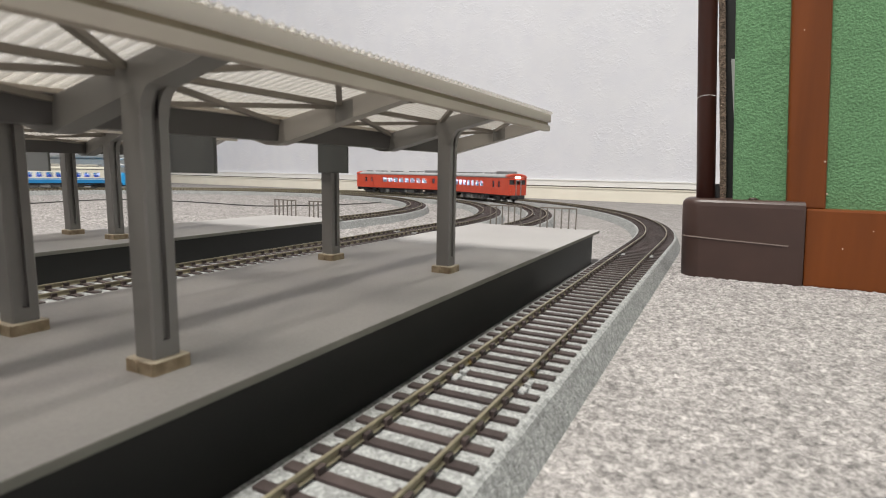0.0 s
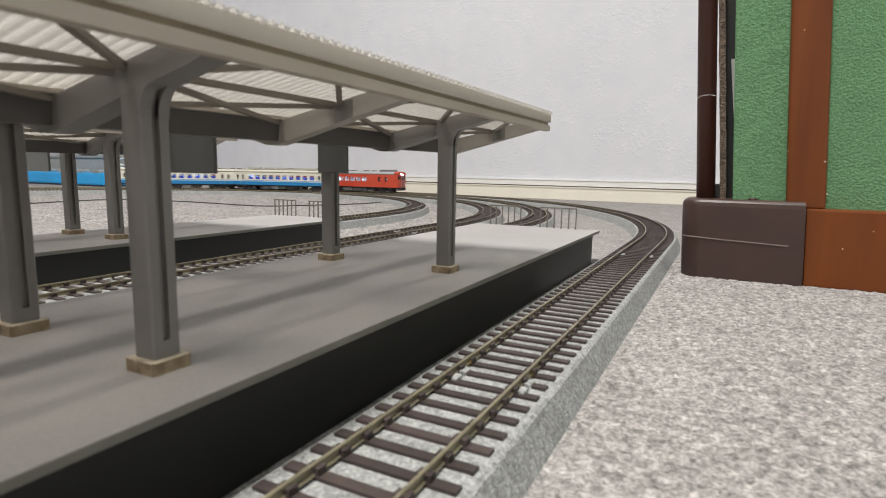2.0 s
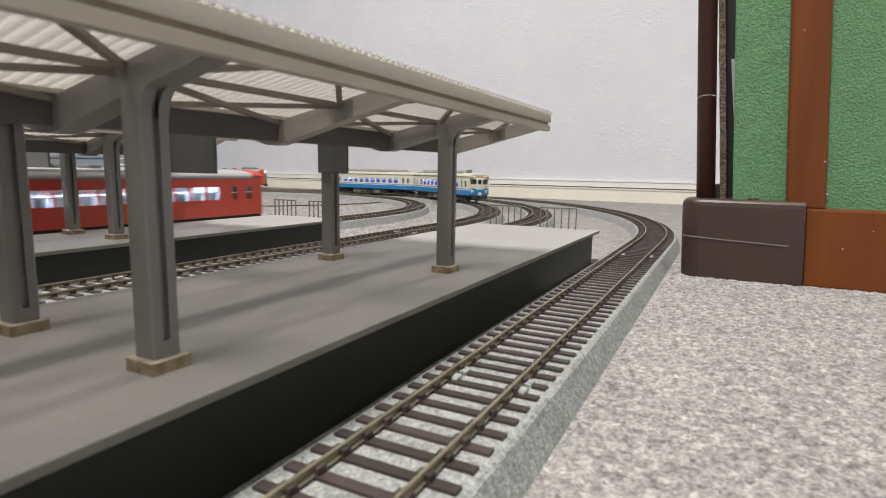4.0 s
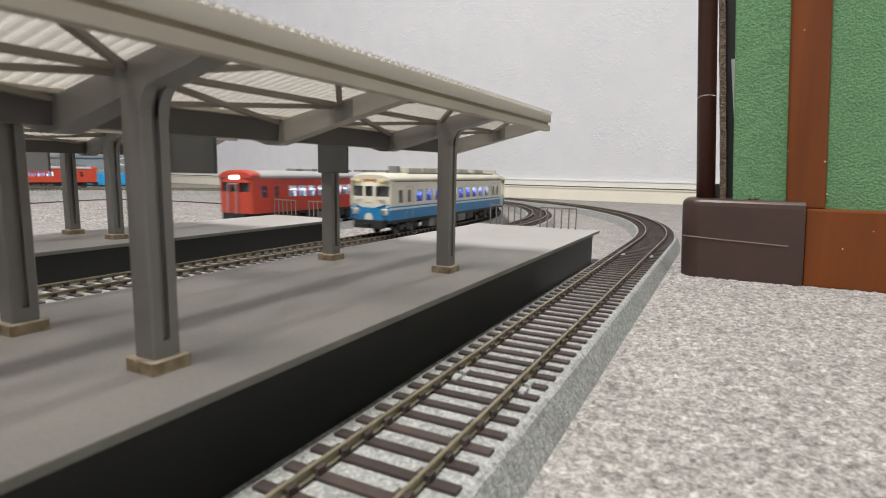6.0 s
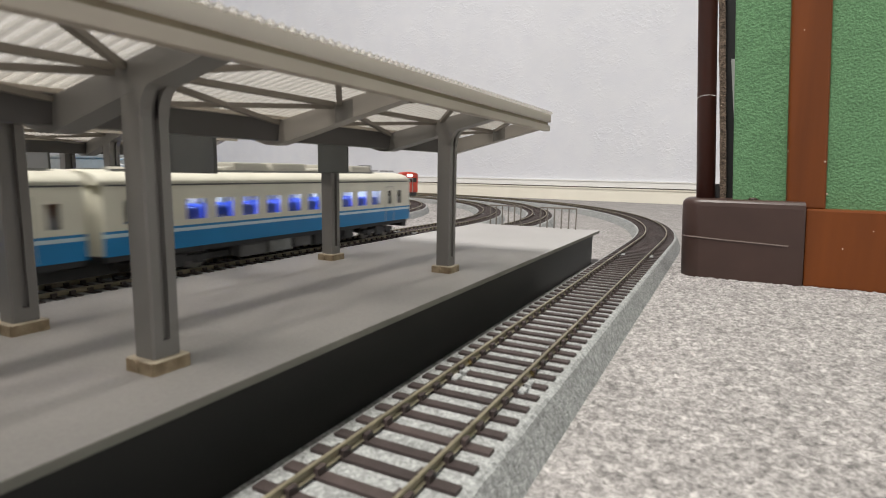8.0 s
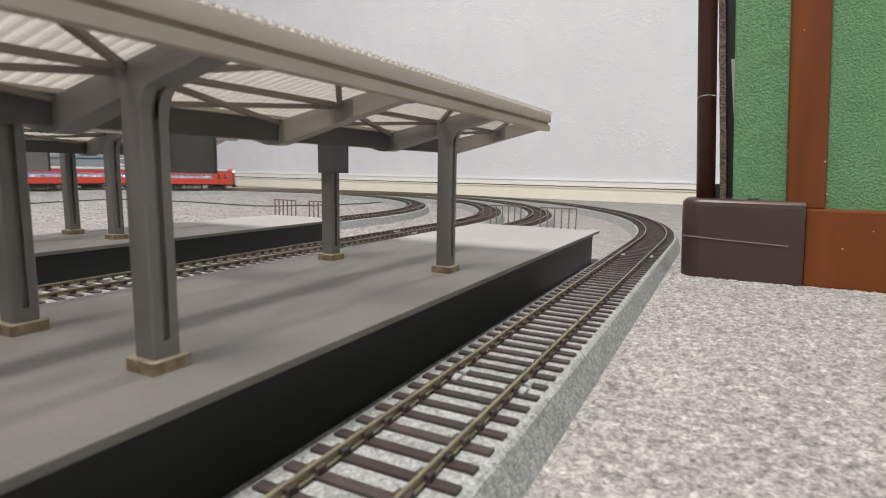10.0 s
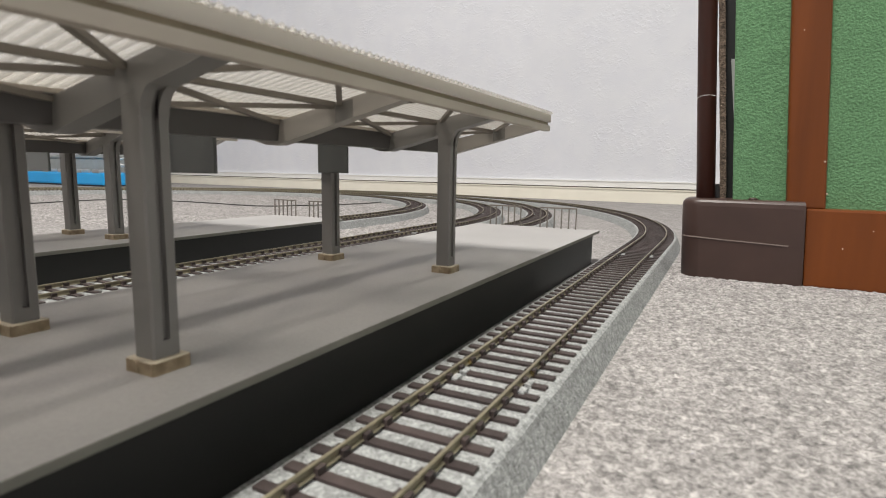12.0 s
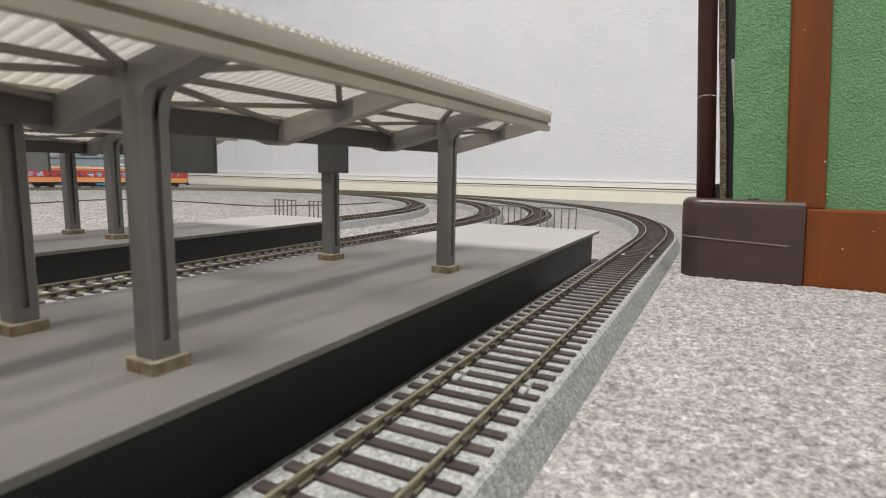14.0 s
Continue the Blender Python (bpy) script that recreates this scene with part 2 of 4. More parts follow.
def prism(bm, outline, y0, y1, mat=0):
    """Extrudes an outline of (x, z) pairs from y0 to y1."""
    a = [bm.verts.new((x, y0, z)) for x, z in outline]
    b = [bm.verts.new((x, y1, z)) for x, z in outline]
    n = len(outline)
    for k in range(n):
        bm.faces.new((a[k], a[(k + 1) % n], b[(k + 1) % n], b[k])).material_index = mat
    bm.faces.new(a[::-1]).material_index = mat
    bm.faces.new(b).material_index = mat


# ---- the room ----
def wall_y(x):
    return 1281.7 - 0.0945 * x


def slab(name, corners, z0, z1, m):
    bm = bmesh.new()
    a = [bm.verts.new((x, y, z0)) for x, y in corners]
    b = [bm.verts.new((x, y, z1)) for x, y in corners]
    n = len(corners)
    for k in range(n):
        bm.faces.new((a[k], a[(k + 1) % n], b[(k + 1) % n], b[k]))
    bm.faces.new(a[::-1])
    bm.faces.new(b)
    return tagged(part(name, bm, m), kind="structure")


WEST, EAST, SOUTH = -2900, 1500, -2600
tagged(slab("floor", [(WEST - 100, SOUTH - 100), (EAST + 100, SOUTH - 100), (EAST + 100, wall_y(EAST) + 100), (WEST - 100, wall_y(WEST) + 100)], -60, 0, M_CARPET),
       "light grey mottled loop-pile carpet covering the whole room", "carpet")
# the pile stands up in tufts where the carpet lies open beside the track
carpet = bpy.data.objects["floor"]
pile, quads = [], []


def tufts(x0, y0, nx, ny, step, tall):
    start = len(pile)
    for j in range(ny):
        for i in range(nx):
            x, y = x0 + i * step, y0 + j * step
            h = 0.8 * noise.noise((x * 0.42, y * 0.42, 3.1)) + 0.8 * noise.noise((x * 0.83, y * 0.83, 9.4)) + 0.3 * noise.noise((x * 0.11, y * 0.11, 5.0))
            pile.append((x * MM, y * MM, (h * tall + (0.35 if 0 < i < nx - 1 and 0 < j < ny - 1 else -2.0)) * MM))
    for j in range(ny - 1):
        for i in range(nx - 1):
            k = start + j * nx + i
            quads.append((k, k + 1, k + nx + 1, k + nx))


tufts(21.5, 18, 560, 410, 1.0, 0.85)
tufts(-1150, 330, 400, 330, 2.3, 1.7)
base = len(carpet.data.vertices)
verts = [tuple(v.co) for v in carpet.data.vertices] + pile
faces = [tuple(f.vertices) for f in carpet.data.polygons] + [tuple(base + k for k in q) for q in quads]
carpet.data.clear_geometry()
carpet.data.from_pydata(verts, [], faces)
tagged(slab("wall_north", [(WEST - 100, wall_y(WEST - 100)), (EAST + 100, wall_y(EAST + 100)), (EAST + 100, wall_y(EAST + 100) + 100), (WEST - 100, wall_y(WEST - 100) + 100)], 0, 2400, M_WALL),
       "pale grey-white stucco-textured wallpaper on the back wall", "wall")
tagged(slab("wall_west", [(WEST - 100, SOUTH), (WEST, SOUTH), (WEST, wall_y(WEST)), (WEST - 100, wall_y(WEST))], 0, 2400, M_WALL), "pale grey wallpapered side wall", "wall")
tagged(slab("wall_east", [(EAST, SOUTH), (EAST + 100, SOUTH), (EAST + 100, wall_y(EAST)), (EAST, wall_y(EAST))], 0, 2400, M_WALL), "pale grey wallpapered side wall", "wall")
tagged(slab("wall_south", [(WEST - 100, SOUTH - 100), (EAST + 100, SOUTH - 100), (EAST + 100, SOUTH), (WEST - 100, SOUTH)], 0, 2400, M_WALL), "pale grey wallpapered wall behind the layout", "wall")
tagged(slab("ceiling", [(WEST - 100, SOUTH - 100), (EAST + 100, SOUTH - 100), (EAST + 100, wall_y(EAST) + 100), (WEST - 100, wall_y(WEST) + 100)], 2400, 2450, M_CEIL), "white papered ceiling", "ceiling")


def strip(name, off0, off1, z0, z1, m, label):
    return tagged(slab(name, [(WEST, wall_y(WEST) - off1), (EAST, wall_y(EAST) - off1), (EAST, wall_y(EAST) - off0), (WEST, wall_y(WEST) - off0)], z0, z1, m), label, "baseboard")


strip("baseboard", 0, 9, 0, 27.6, M_BASE, "cream painted baseboard along the wall")
strip("baseboard_ledge", 0, 11, 27.6, 30.2, M_BASE, "cream projecting step of the baseboard")
# recess coloured dark so its shade reads between trim and ledge
strip("trim_groove", 0, 2, 30.2, 32.6, M_GROOVE, "dark joint in the baseboard")
strip("trim", 0, 8, 32.6, 44.8, M_BASECAP, "white top strip of the baseboard")
strip("trim_bead", 0, 9.6, 44.8, 46.8, M_BASECAP, "white bead along the top of the baseboard")

lamp = thing("ceiling_lamp", "long white ceiling lamp, switched on", "lamp", at=(-220, -620, 2330))
bm = bmesh.new()
box(bm, -110, 110, -440, 440, 0, 70, bevel=20)
part("shade", bm, M_LAMP, lamp)

# ---- railway tracks ----
RAIL_TOP, TIE_TOP, TIE_STEP = 11.2, 9.3, 7.05
# x of the near straight, y where the far curve begins, radius, straight across the ends, length of the long straights
TRACKS = {"outer": (0.0, 455.0, 671.0, 0.0, 1300.0), "second": (-134.0, 513.0, 560.0, 60.0, 1409.0), "third": (-191.0, 485.0, 531.0, 0.0, 1350.0), "inner": (-313.0, 510.0, 456.0, 0.0, 1300.0)}


def along(track, s):
    """Point and heading on a loop, s millimetres past the start of its far curve, going round to the left."""
    x0, yc, r, top, straight = TRACKS[track]
    quarter = math.pi * r / 2
    half = 2 * quarter + top
    total = 2 * straight + 2 * half
    s = (s + straight) % total - straight
    if s < 0:
        return Vector((x0, yc + s, 0)), math.pi / 2
    turned = 0.0
    if s >= half + straight:
        turned, s = math.pi, s - half - straight
    elif s >= half:
        return Vector((x0 - 2 * r - top, yc - (s - half), 0)), math.pi * 1.5
    if s < quarter:
        a = s / r
        p = Vector((-r + r * math.cos(a), r * math.sin(a), 0))
    elif s < quarter + top:
        a = math.pi / 2
        p = Vector((-r - (s - quarter), r, 0))
    else:
        a = (s - top) / r
        p = Vector((-r - top + r * math.cos(a), r * math.sin(a), 0))
    if turned:
        p = Vector((-2 * r - top - p.x, -straight - p.y, 0))
    return Vector((x0, yc, 0)) + p, a + math.pi / 2 + turned


def loop_length(track):
    _, _, r, top, straight = TRACKS[track]
    return 2 * (straight + math.pi * r + top)


def sweep(bm, track, outline, s0, s1, step=16.0, closed=False):
    """Carries an outline of (lateral, z) pairs along a track; lateral is to the right of the heading."""
    n = max(2, int((s1 - s0) / step))
    rings = []
    for k in range(n + (0 if closed else 1)):
        p, h = along(track, s0 + (s1 - s0) * k / n)
        right = Vector((math.sin(h), -math.cos(h), 0))
        rings.append([bm.verts.new(p + right * u + Vector((0, 0, z))) for u, z in outline])
    m = len(outline)
    pairs = list(zip(rings, rings[1:])) + ([(rings[-1], rings[0])] if closed else [])
    for a, b in pairs:
        for k in range(m):
            bm.faces.new((a[k], a[(k + 1) % m], b[(k + 1) % m], b[k]))
    if not closed:
        bm.faces.new(rings[0][::-1])
        bm.faces.new(rings[-1])


def tie_mesh():
    bm = bmesh.new()
    box(bm, -15.0, 15.0, -1.25, 1.25, 7.0, TIE_TOP)
    for sx in (-1, 1):
        for u in (-1.35, 1.35):
            x = sx * 8.7 + u * 0.66
            box(bm, x - 0.5, x + 0.5, -1.05, 1.05, TIE_TOP - 0.2, TIE_TOP + 1.35)
    me = bpy.data.meshes.new("sleeper")
    bm.to_mesh(me)
    bm.free()
    me.transform(Matrix.Scale(MM, 4))
    me.materials.append(M_SLEEPER)
    return me


TIE = tie_mesh()
TIE_SPANS = {"outer": (-470, 1050), "second": (0, 700), "third": (-400, 800), "inner": (-80, 800)}


def build_track(track):
    t = thing("railway_track", "model railway track, grey ballast bed, dark brown sleepers", "railway track", "model railway loops")
    total = loop_length(track)
    bm = bmesh.new()
    sweep(bm, track, [(-20.5, 0.0), (-17.0, 8.0), (-16.2, 8.6), (16.2, 8.6), (17.0, 8.0), (20.5, 0.0)], 0, total, closed=True)
    part("roadbed", bm, M_BALLAST, t, "grey speckled moulded ballast bed")
    zt, zb = RAIL_TOP, TIE_TOP - 0.05
    for side in (-1, 1):
        prof = [(-0.75, zb), (0.75, zb), (0.75, zb + 0.25), (0.22, zb + 0.5), (0.22, zt - 0.7), (0.4, zt - 0.55), (0.4, zt - 0.1), (0.3, zt), (-0.3, zt), (-0.4, zt - 0.1), (-0.4, zt - 0.55), (-0.22, zt - 0.7), (-0.22, zb + 0.5), (-0.75, zb + 0.25)]
        bm = bmesh.new()
        sweep(bm, track, [(u + side * 8.7, z) for u, z in prof], 0, total, step=18.0, closed=True)
        part("rail", bm, M_RAIL, t, "dull nickel-brown rail")
        for s in range(-323, 1700, 246):
            bm = bmesh.new()
            sweep(bm, track, [(side * 8.7 + u, z) for u, z in ((-1.25, zb), (1.25, zb), (1.2, zb + 0.8), (0.62, zb + 1.1), (-0.62, zb + 1.1), (-1.2, zb + 0.8))], s - 1.6, s + 0.8, step=3)
            part("rail_joiner", bm, M_JOINER, t, "bright metal rail joiner")
            bm = bmesh.new()
            for g in (-14.0, -8.6):
                sweep(bm, track, [(side * 8.7 + u, z) for u, z in ((1.0, 8.5), (2.9, 8.5), (2.7, 9.6), (1.2, 9.9))], s + g, s + g + 3.6, step=4)
            part("joint_clip", bm, M_BALLAST, t, "pale grey moulded joint clip")
    s0, s1 = TIE_SPANS[track]
    n = int(total / TIE_STEP)
    rest_v, rest_f = [], []
    local = [v.co.copy() for v in TIE.vertices]
    faces = [tuple(f.vertices) for f in TIE.polygons]
    for k in range(n):
        s = -TRACKS[track][4] + (k + 0.5) * total / n
        p, h = along(track, s)
        m = Matrix.Translation(p * MM) @ Matrix.Rotation(h - math.pi / 2, 4, "Z")
        if s0 < s < s1:
            ob = new("sleeper", TIE)
            ob.parent = t
            ob.matrix_basis = m
        else:
            b = len(rest_v)
            rest_v.extend(m @ v for v in local)
            rest_f.extend(tuple(b + i for i in f) for f in faces)
    me = bpy.data.meshes.new("sleepers_beyond")
    me.from_pydata(rest_v, [], rest_f)
    me.materials.append(M_SLEEPER)
    rest = new("sleepers_beyond", me)
    rest.parent = t
    tagged(rest, kind="stuff")
    return t


# ---- platforms ----
def build_platform(x0, x1, y0, y1, label):
    t = thing("station_platform", label, "platform", "model station platforms")
    top = 21.7
    bm = boxes((x0, x1, y0, y1, top - 1.9, top), bevel=0.35)
    bm.normal_update()
    # upright faces take the darkened grey, so side shade is painted by facing
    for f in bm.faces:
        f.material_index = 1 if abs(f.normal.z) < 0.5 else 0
    part("deck", bm, [M_DECK, M_DECKSHADE], t, "smooth mid-grey plastic deck")
    bm = bmesh.new()
    box(bm, x0 + 1.6, x1 - 1.6, y0 + 2, y1 - 14, 0, top - 1.9, bevel=0.3)
    part("skirt", bm, M_SKIRT, t, "black plastic side wall")
    part("foot_plate", boxes((x0 + 4, x1 - 4, y1 - 14, y1 - 4, 0, 1.6), bevel=0.3), M_SKIRT, t, "black end plate on the carpet")
    return t


def build_fence(x0, x1, y, high):
    f = thing("platform_fence", "thin grey-brown plastic railing at the platform end", "fence", "platform end railings", at=(0, 0, 21.7))
    n = 6
    part("rail", boxes((x0 - 0.5, x1 + 0.5, y - 0.5, y + 0.5, high, high + 1.0), bevel=0.15), M_FENCE, f)
    for k in range(n):
        x = x0 + (x1 - x0) * k / (n - 1)
        part("post", boxes((x - 0.38, x + 0.38, y - 0.4, y + 0.4, 0, high + 0.1)), M_FENCE, f)
    return f


def foot_bm(x, y, deck):
    """A square socket with a worn rim and a moulding nub on its face."""
    bm = bmesh.new()
    a = [bm.verts.new((x + u * 4.15, y + v * 4.15, deck)) for u, v in ((-1, -1), (1, -1), (1, 1), (-1, 1))]
    b = [bm.verts.new((x + u * 4.1, y + v * 4.1, deck + 2.45)) for u, v in ((-1, -1), (1, -1), (1, 1), (-1, 1))]
    c = [bm.verts.new((x + u * 3.8, y + v * 3.8, deck + 2.7)) for u, v in ((-1, -1), (1, -1), (1, 1), (-1, 1))]
    for lo, hi in ((a, b), (b, c)):
        for k in range(4):
            bm.faces.new((lo[k], lo[(k + 1) % 4], hi[(k + 1) % 4], hi[k]))
    bm.faces.new(c)
    bm.faces.new(a[::-1])
    for f in bm.faces:
        f.material_index = 1 if min(v.co.z for v in f.verts) > deck + 1.0 else 0
    bmesh.ops.bevel(bm, geom=[e for e in bm.edges if abs(e.verts[0].co.z - e.verts[1].co.z) > 1.0], offset=0.3, segments=2, affect="EDGES")
    cyl(bm, (x - 0.4, y - 3.7, deck + 0.1), (x - 0.4, y - 4.05, deck + 2.55), 0.55, 8)
    return bm


def build_canopy(xc, row, half, ys, y0, y1, post_ys, signs, label, drop=0.0, shift=()):
    """A butterfly roof: low in the middle at xc, high along both edges; post rows at xc -+ row."""
    t = thing("platform_canopy", label, "canopy", "platform canopies")
    deck, zv, ze = 21.7, 74.2 - drop, 84.2 - drop
    def roof_z(u):
        return zv + (ze - zv) * abs(u) / half
    def arm_z(u):
        return zv - 5.2 + (u - 2.0) / (half - 3.5) * (ze - zv + 1.6)
    # posts
    for y in post_ys:
        for sgn in (-1, 1):
            x = xc + sgn * row + (dict(shift).get(round(y), 0.0) if sgn < 0 else 0.0)
            bm = bmesh.new()
            w, d, g = 2.8, 2.9, 0.75
            c = 0.35
            ring = [(-w, -d + c), (-w + c, -d), (w - c, -d), (w, -d + c), (w, -g), (w - 1.2, -g), (w - 1.2, g), (w, g), (w, d - c), (w - c, d), (-w + c, d), (-w, d - c), (-w, g), (-w + 1.2, g), (-w + 1.2, -g), (-w, -g)]
            solid = [(u, v) for u, v in ring if abs(v) > g]
            lo = [bm.verts.new((x + u, y + v, deck)) for u, v in solid]
            hi = [bm.verts.new((x + u, y + v, deck + 6.0)) for u, v in solid]
            for k in range(len(solid)):
                bm.faces.new((lo[k], lo[(k + 1) % len(solid)], hi[(k + 1) % len(solid)], hi[k]))
            bm.faces.new(hi)
            bm.faces.new(lo[::-1])
            a = [bm.verts.new((x + u, y + v, deck + 6.0)) for u, v in ring]
            b = [bm.verts.new((x + u, y + v, roof_z(row - w) - 1.3)) for u, v in ring]
            m = len(ring)
            for k in range(m):
                bm.faces.new((a[k], a[(k + 1) % m], b[(k + 1) % m], b[k]))
            bm.faces.new(b)
            post = part("post", bm, M_POST, t)
            part("foot", foot_bm(x, y, deck), [M_FOOT, M_FOOTRIM], post, "weathered beige post foot")
            # rounded gusset from the post to the outer arm
            bm = bmesh.new()
            arc = []
            z0 = arm_z(row + w + 5.2) - 6.1
            for k in range(9):
                an = math.radians(90 * k / 8)
                arc.append((sgn * (w + 5.2 * (1 - math.cos(an))), z0 + 6.2 * math.sin(an)))
            outline = [(x + sgn * (w - 0.9), z0)] + [(x + u, z) for u, z in arc] + [(x + sgn * (w + 5.2), roof_z(row + w + 5.2) - 1.5), (x + sgn * (w - 0.9), roof_z(row) - 1.5)]
            prism(bm, outline, y - 2.95, y - g)
            prism(bm, outline, y + g, y + 2.95)
            web = [(x + sgn * (w - 1.8), z0)]
            for k in range(9):
                an = math.radians(90 * k / 8)
                web.append((x + sgn * (w + 5.2 - 6.4 * math.cos(an)), z0 + 7.4 * math.sin(an)))
            web += [(x + sgn * (w + 5.2), roof_z(row + w + 5.2) - 1.5), (x + sgn * (w - 1.8), roof_z(row) - 1.5)]
            prism(bm, web, y - g, y + g)
            xa, xb = sorted((x + sgn * (w - 1.3), x + sgn * (w - 0.03)))
            box(bm, xa, xb, y - g, y + g, z0 + 7.2, roof_z(row) - 1.5)
            part("gusset", bm, M_POST, t)
    # cross frames: tapered arms from the valley to each edge
    for y in ys:
        for sgn in (-1, 1):
            bm = bmesh.new()
            e = half - 1.5
            held = y in post_ys
            deep = 2.93 if held else 2.3
            prism(bm, [(xc, zv - 5.2), (xc + sgn * 2.0, zv - 5.2), (xc + sgn * e, ze - 3.6), (xc + sgn * e, ze + 1.2), (xc, zv + 1.2)], y - deep, y + deep)
            arm = part("cross_arm", bm, M_POST if held else M_ARM, t, "" if held else "beige-grey roof arm")
            if not held:
                bm = bmesh.new()
                a0, a1 = row - 3.0, row + 3.0
                prism(bm, [(xc + sgn * a0, zv - 5.0 + (a0 - 2.0) / (e - 2.0) * (ze - zv + 1.6)), (xc + sgn * a1, zv - 5.0 + (a1 - 2.0) / (e - 2.0) * (ze - zv + 1.6)), (xc + sgn * a1, roof_z(a1) + 0.9), (xc + sgn * a0, roof_z(a0) + 0.9)], y - 2.36, y + 2.36)
                part("socket", bm, M_POST, arm, "grey post socket")
    # purlins and wind braces
    for u in (-1.0, -0.5, 0.5):
        bm = bmesh.new()
        x = xc + u * (half - 2)
        z = roof_z(u * (half - 2)) - 1.0
        wdt = 2.0 if abs(u) < 0.1 else 1.5
        box(bm, x - wdt / 2, x + wdt / 2, y0 + 1, y1 - 1, z + 0.9, z + 2.3)
        part("purlin", bm, M_PURLIN, t)
    for ya, yb in zip(ys, ys[1:]):
        for sgn in (-1, 1):
            for flip in (0, 1):
                bm = bmesh.new()
                mid = (ya + yb) / 2
                beam(bm, (xc + sgn * 0.49 * half, ya if flip else yb, roof_z(0.49 * half) + 0.6),
                     (xc + sgn * 0.97 * half, mid, roof_z(0.97 * half) + 0.6), 1.5, 1.2)
                part("wind_brace", bm, M_PURLIN, t)
                bm = bmesh.new()
                beam(bm, (xc + sgn * 0.04 * half, ya if flip else yb, roof_z(0.04 * half) + 0.6),
                     (xc + sgn * 0.49 * half, yb if flip else ya, roof_z(0.49 * half) + 0.6 - 0.15 * flip), 1.5, 1.2)
                part("wind_brace", bm, M_PURLIN, t)
    bm = bmesh.new()
    prism(bm, [(xc - 3.4, zv + 1.6), (xc - 2.6, zv - 4.4), (xc + 2.6, zv - 4.4), (xc + 3.4, zv + 1.6)], y0, y1)
    part("valley_beam", bm, M_BEAM, t, "dark grey beam along the valley")
    for sgn in (-1, 1):
        bm = bmesh.new()
        xa, xb = sorted((xc + sgn * 3.1, xc + sgn * 4.7))
        box(bm, xa, xb, y0 + 1, y1 - 1, zv + 1.7, zv + 2.6)
        part("valley_flange", bm, M_GUTTER, t, "beige flange along the valley beam")
    # gutters and corrugated sheets
    for sgn in (-1, 1):
        xe = xc + sgn * half
        bm = bmesh.new()
        box(bm, min(xe, xe + sgn * 1.2), max(xe, xe + sgn * 1.2), y0, y1, ze - 4.6, ze - 2.1, bevel=0.2)
        box(bm, min(xe - sgn * 1.6, xe - sgn * 0.2), max(xe - sgn * 1.6, xe - sgn * 0.2), y0, y1, ze - 4.6, ze - 1.5)
        part("gutter", bm, M_GUTTER, t, "beige edge gutter")
        bm = bmesh.new()
        box(bm, min(xe - sgn * 0.4, xe + sgn * 1.4), max(xe - sgn * 0.4, xe + sgn * 1.4), y0, y1, ze - 0.8, ze + 2.6, bevel=0.2)
        part("fascia", bm, M_FASCIA, t, "pale beige roof edge")
        bm = bmesh.new()
        box(bm, min(xe - sgn * 1.5, xe + sgn * 0.25), max(xe - sgn * 1.5, xe + sgn * 0.25), y0 + 0.3, y1 - 0.3, ze - 2.6, ze + 0.1)
        part("edge_strip", bm, M_STRIP, t, "brown recessed strip under the roof edge")
        pitch, amp, per = 2.7, 0.27, 8
        n = int((y1 - y0) / pitch) * per
        verts, faces = [], []
        for k in range(n + 1):
            y = y0 + (y1 - y0) * k / n
            dz = amp * math.sin(2 * math.pi * k / per)
            for u in (0.3, half + 2.2):
                for th in (0.0, 0.5):
                    verts.append(((xc + sgn * u) * MM, y * MM, (roof_z(u) + 2.7 + dz + th) * MM))
        for k in range(n):
            a, b = 4 * k, 4 * k + 4
            faces += [(a, b, b + 2, a + 2), (a + 1, a + 3, b + 3, b + 1), (a + 2, b + 2, b + 3, a + 3), (a, a + 1, b + 1, b)]
        faces += [(0, 2, 3, 1), (4 * n, 4 * n + 1, 4 * n + 3, 4 * n + 2)]
        me = bpy.data.meshes.new("roof_sheet")
        me.from_pydata(verts, [], faces)
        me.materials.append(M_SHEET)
        me.materials.append(M_SHEETSHADE)
        # lower half of every wave gets the darker copy, painting in corrugation shade
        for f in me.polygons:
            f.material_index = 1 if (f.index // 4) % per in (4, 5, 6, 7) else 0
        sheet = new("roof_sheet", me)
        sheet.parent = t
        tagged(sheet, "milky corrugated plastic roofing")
    for y, a, b in signs:
        part("hanging_sign", boxes((xc + a, xc + b, y - 0.7, y + 0.7, 60.0 - drop, 77.0 - drop), bevel=0.25), M_SIGN, t, "blank dark grey hanging sign board")
    # the roof falls slightly towards the near end
    for ob in t.children_recursive:
        for v in ob.data.vertices:
            if v.co.z > 0.048:
                v.co.z -= 0.0105 * max(0.0, min(0.259, 0.259 - v.co.y))
    return t


for name in TRACKS:
    build_track(name)
build_platform(-120.0, -27.0, -420.0, 391.5, "grey model station platform with black sides beside the track")
build_platform(-293.5, -222.0, -420.0, 356.0, "second grey model station platform with black sides")
FR = [67 + 61.75 * k for k in range(-3, 3)] + [245.5]
build_canopy(-73.0, 27.0, 48.5, FR, FR[0] - 6, FR[-1] + 2.8, FR[1::2], [(FR[4] - 1, -48.0, -25.8), (FR[5] - 4.6, -31.5, -16.5), (FR[2], -40.0, -20.0)],
             "grey butterfly platform canopy with milky corrugated roof", shift=((67, 4.8), (190, -2.2)))
FR2 = [183 + 61.75 * k for k in range(-5, 2)]
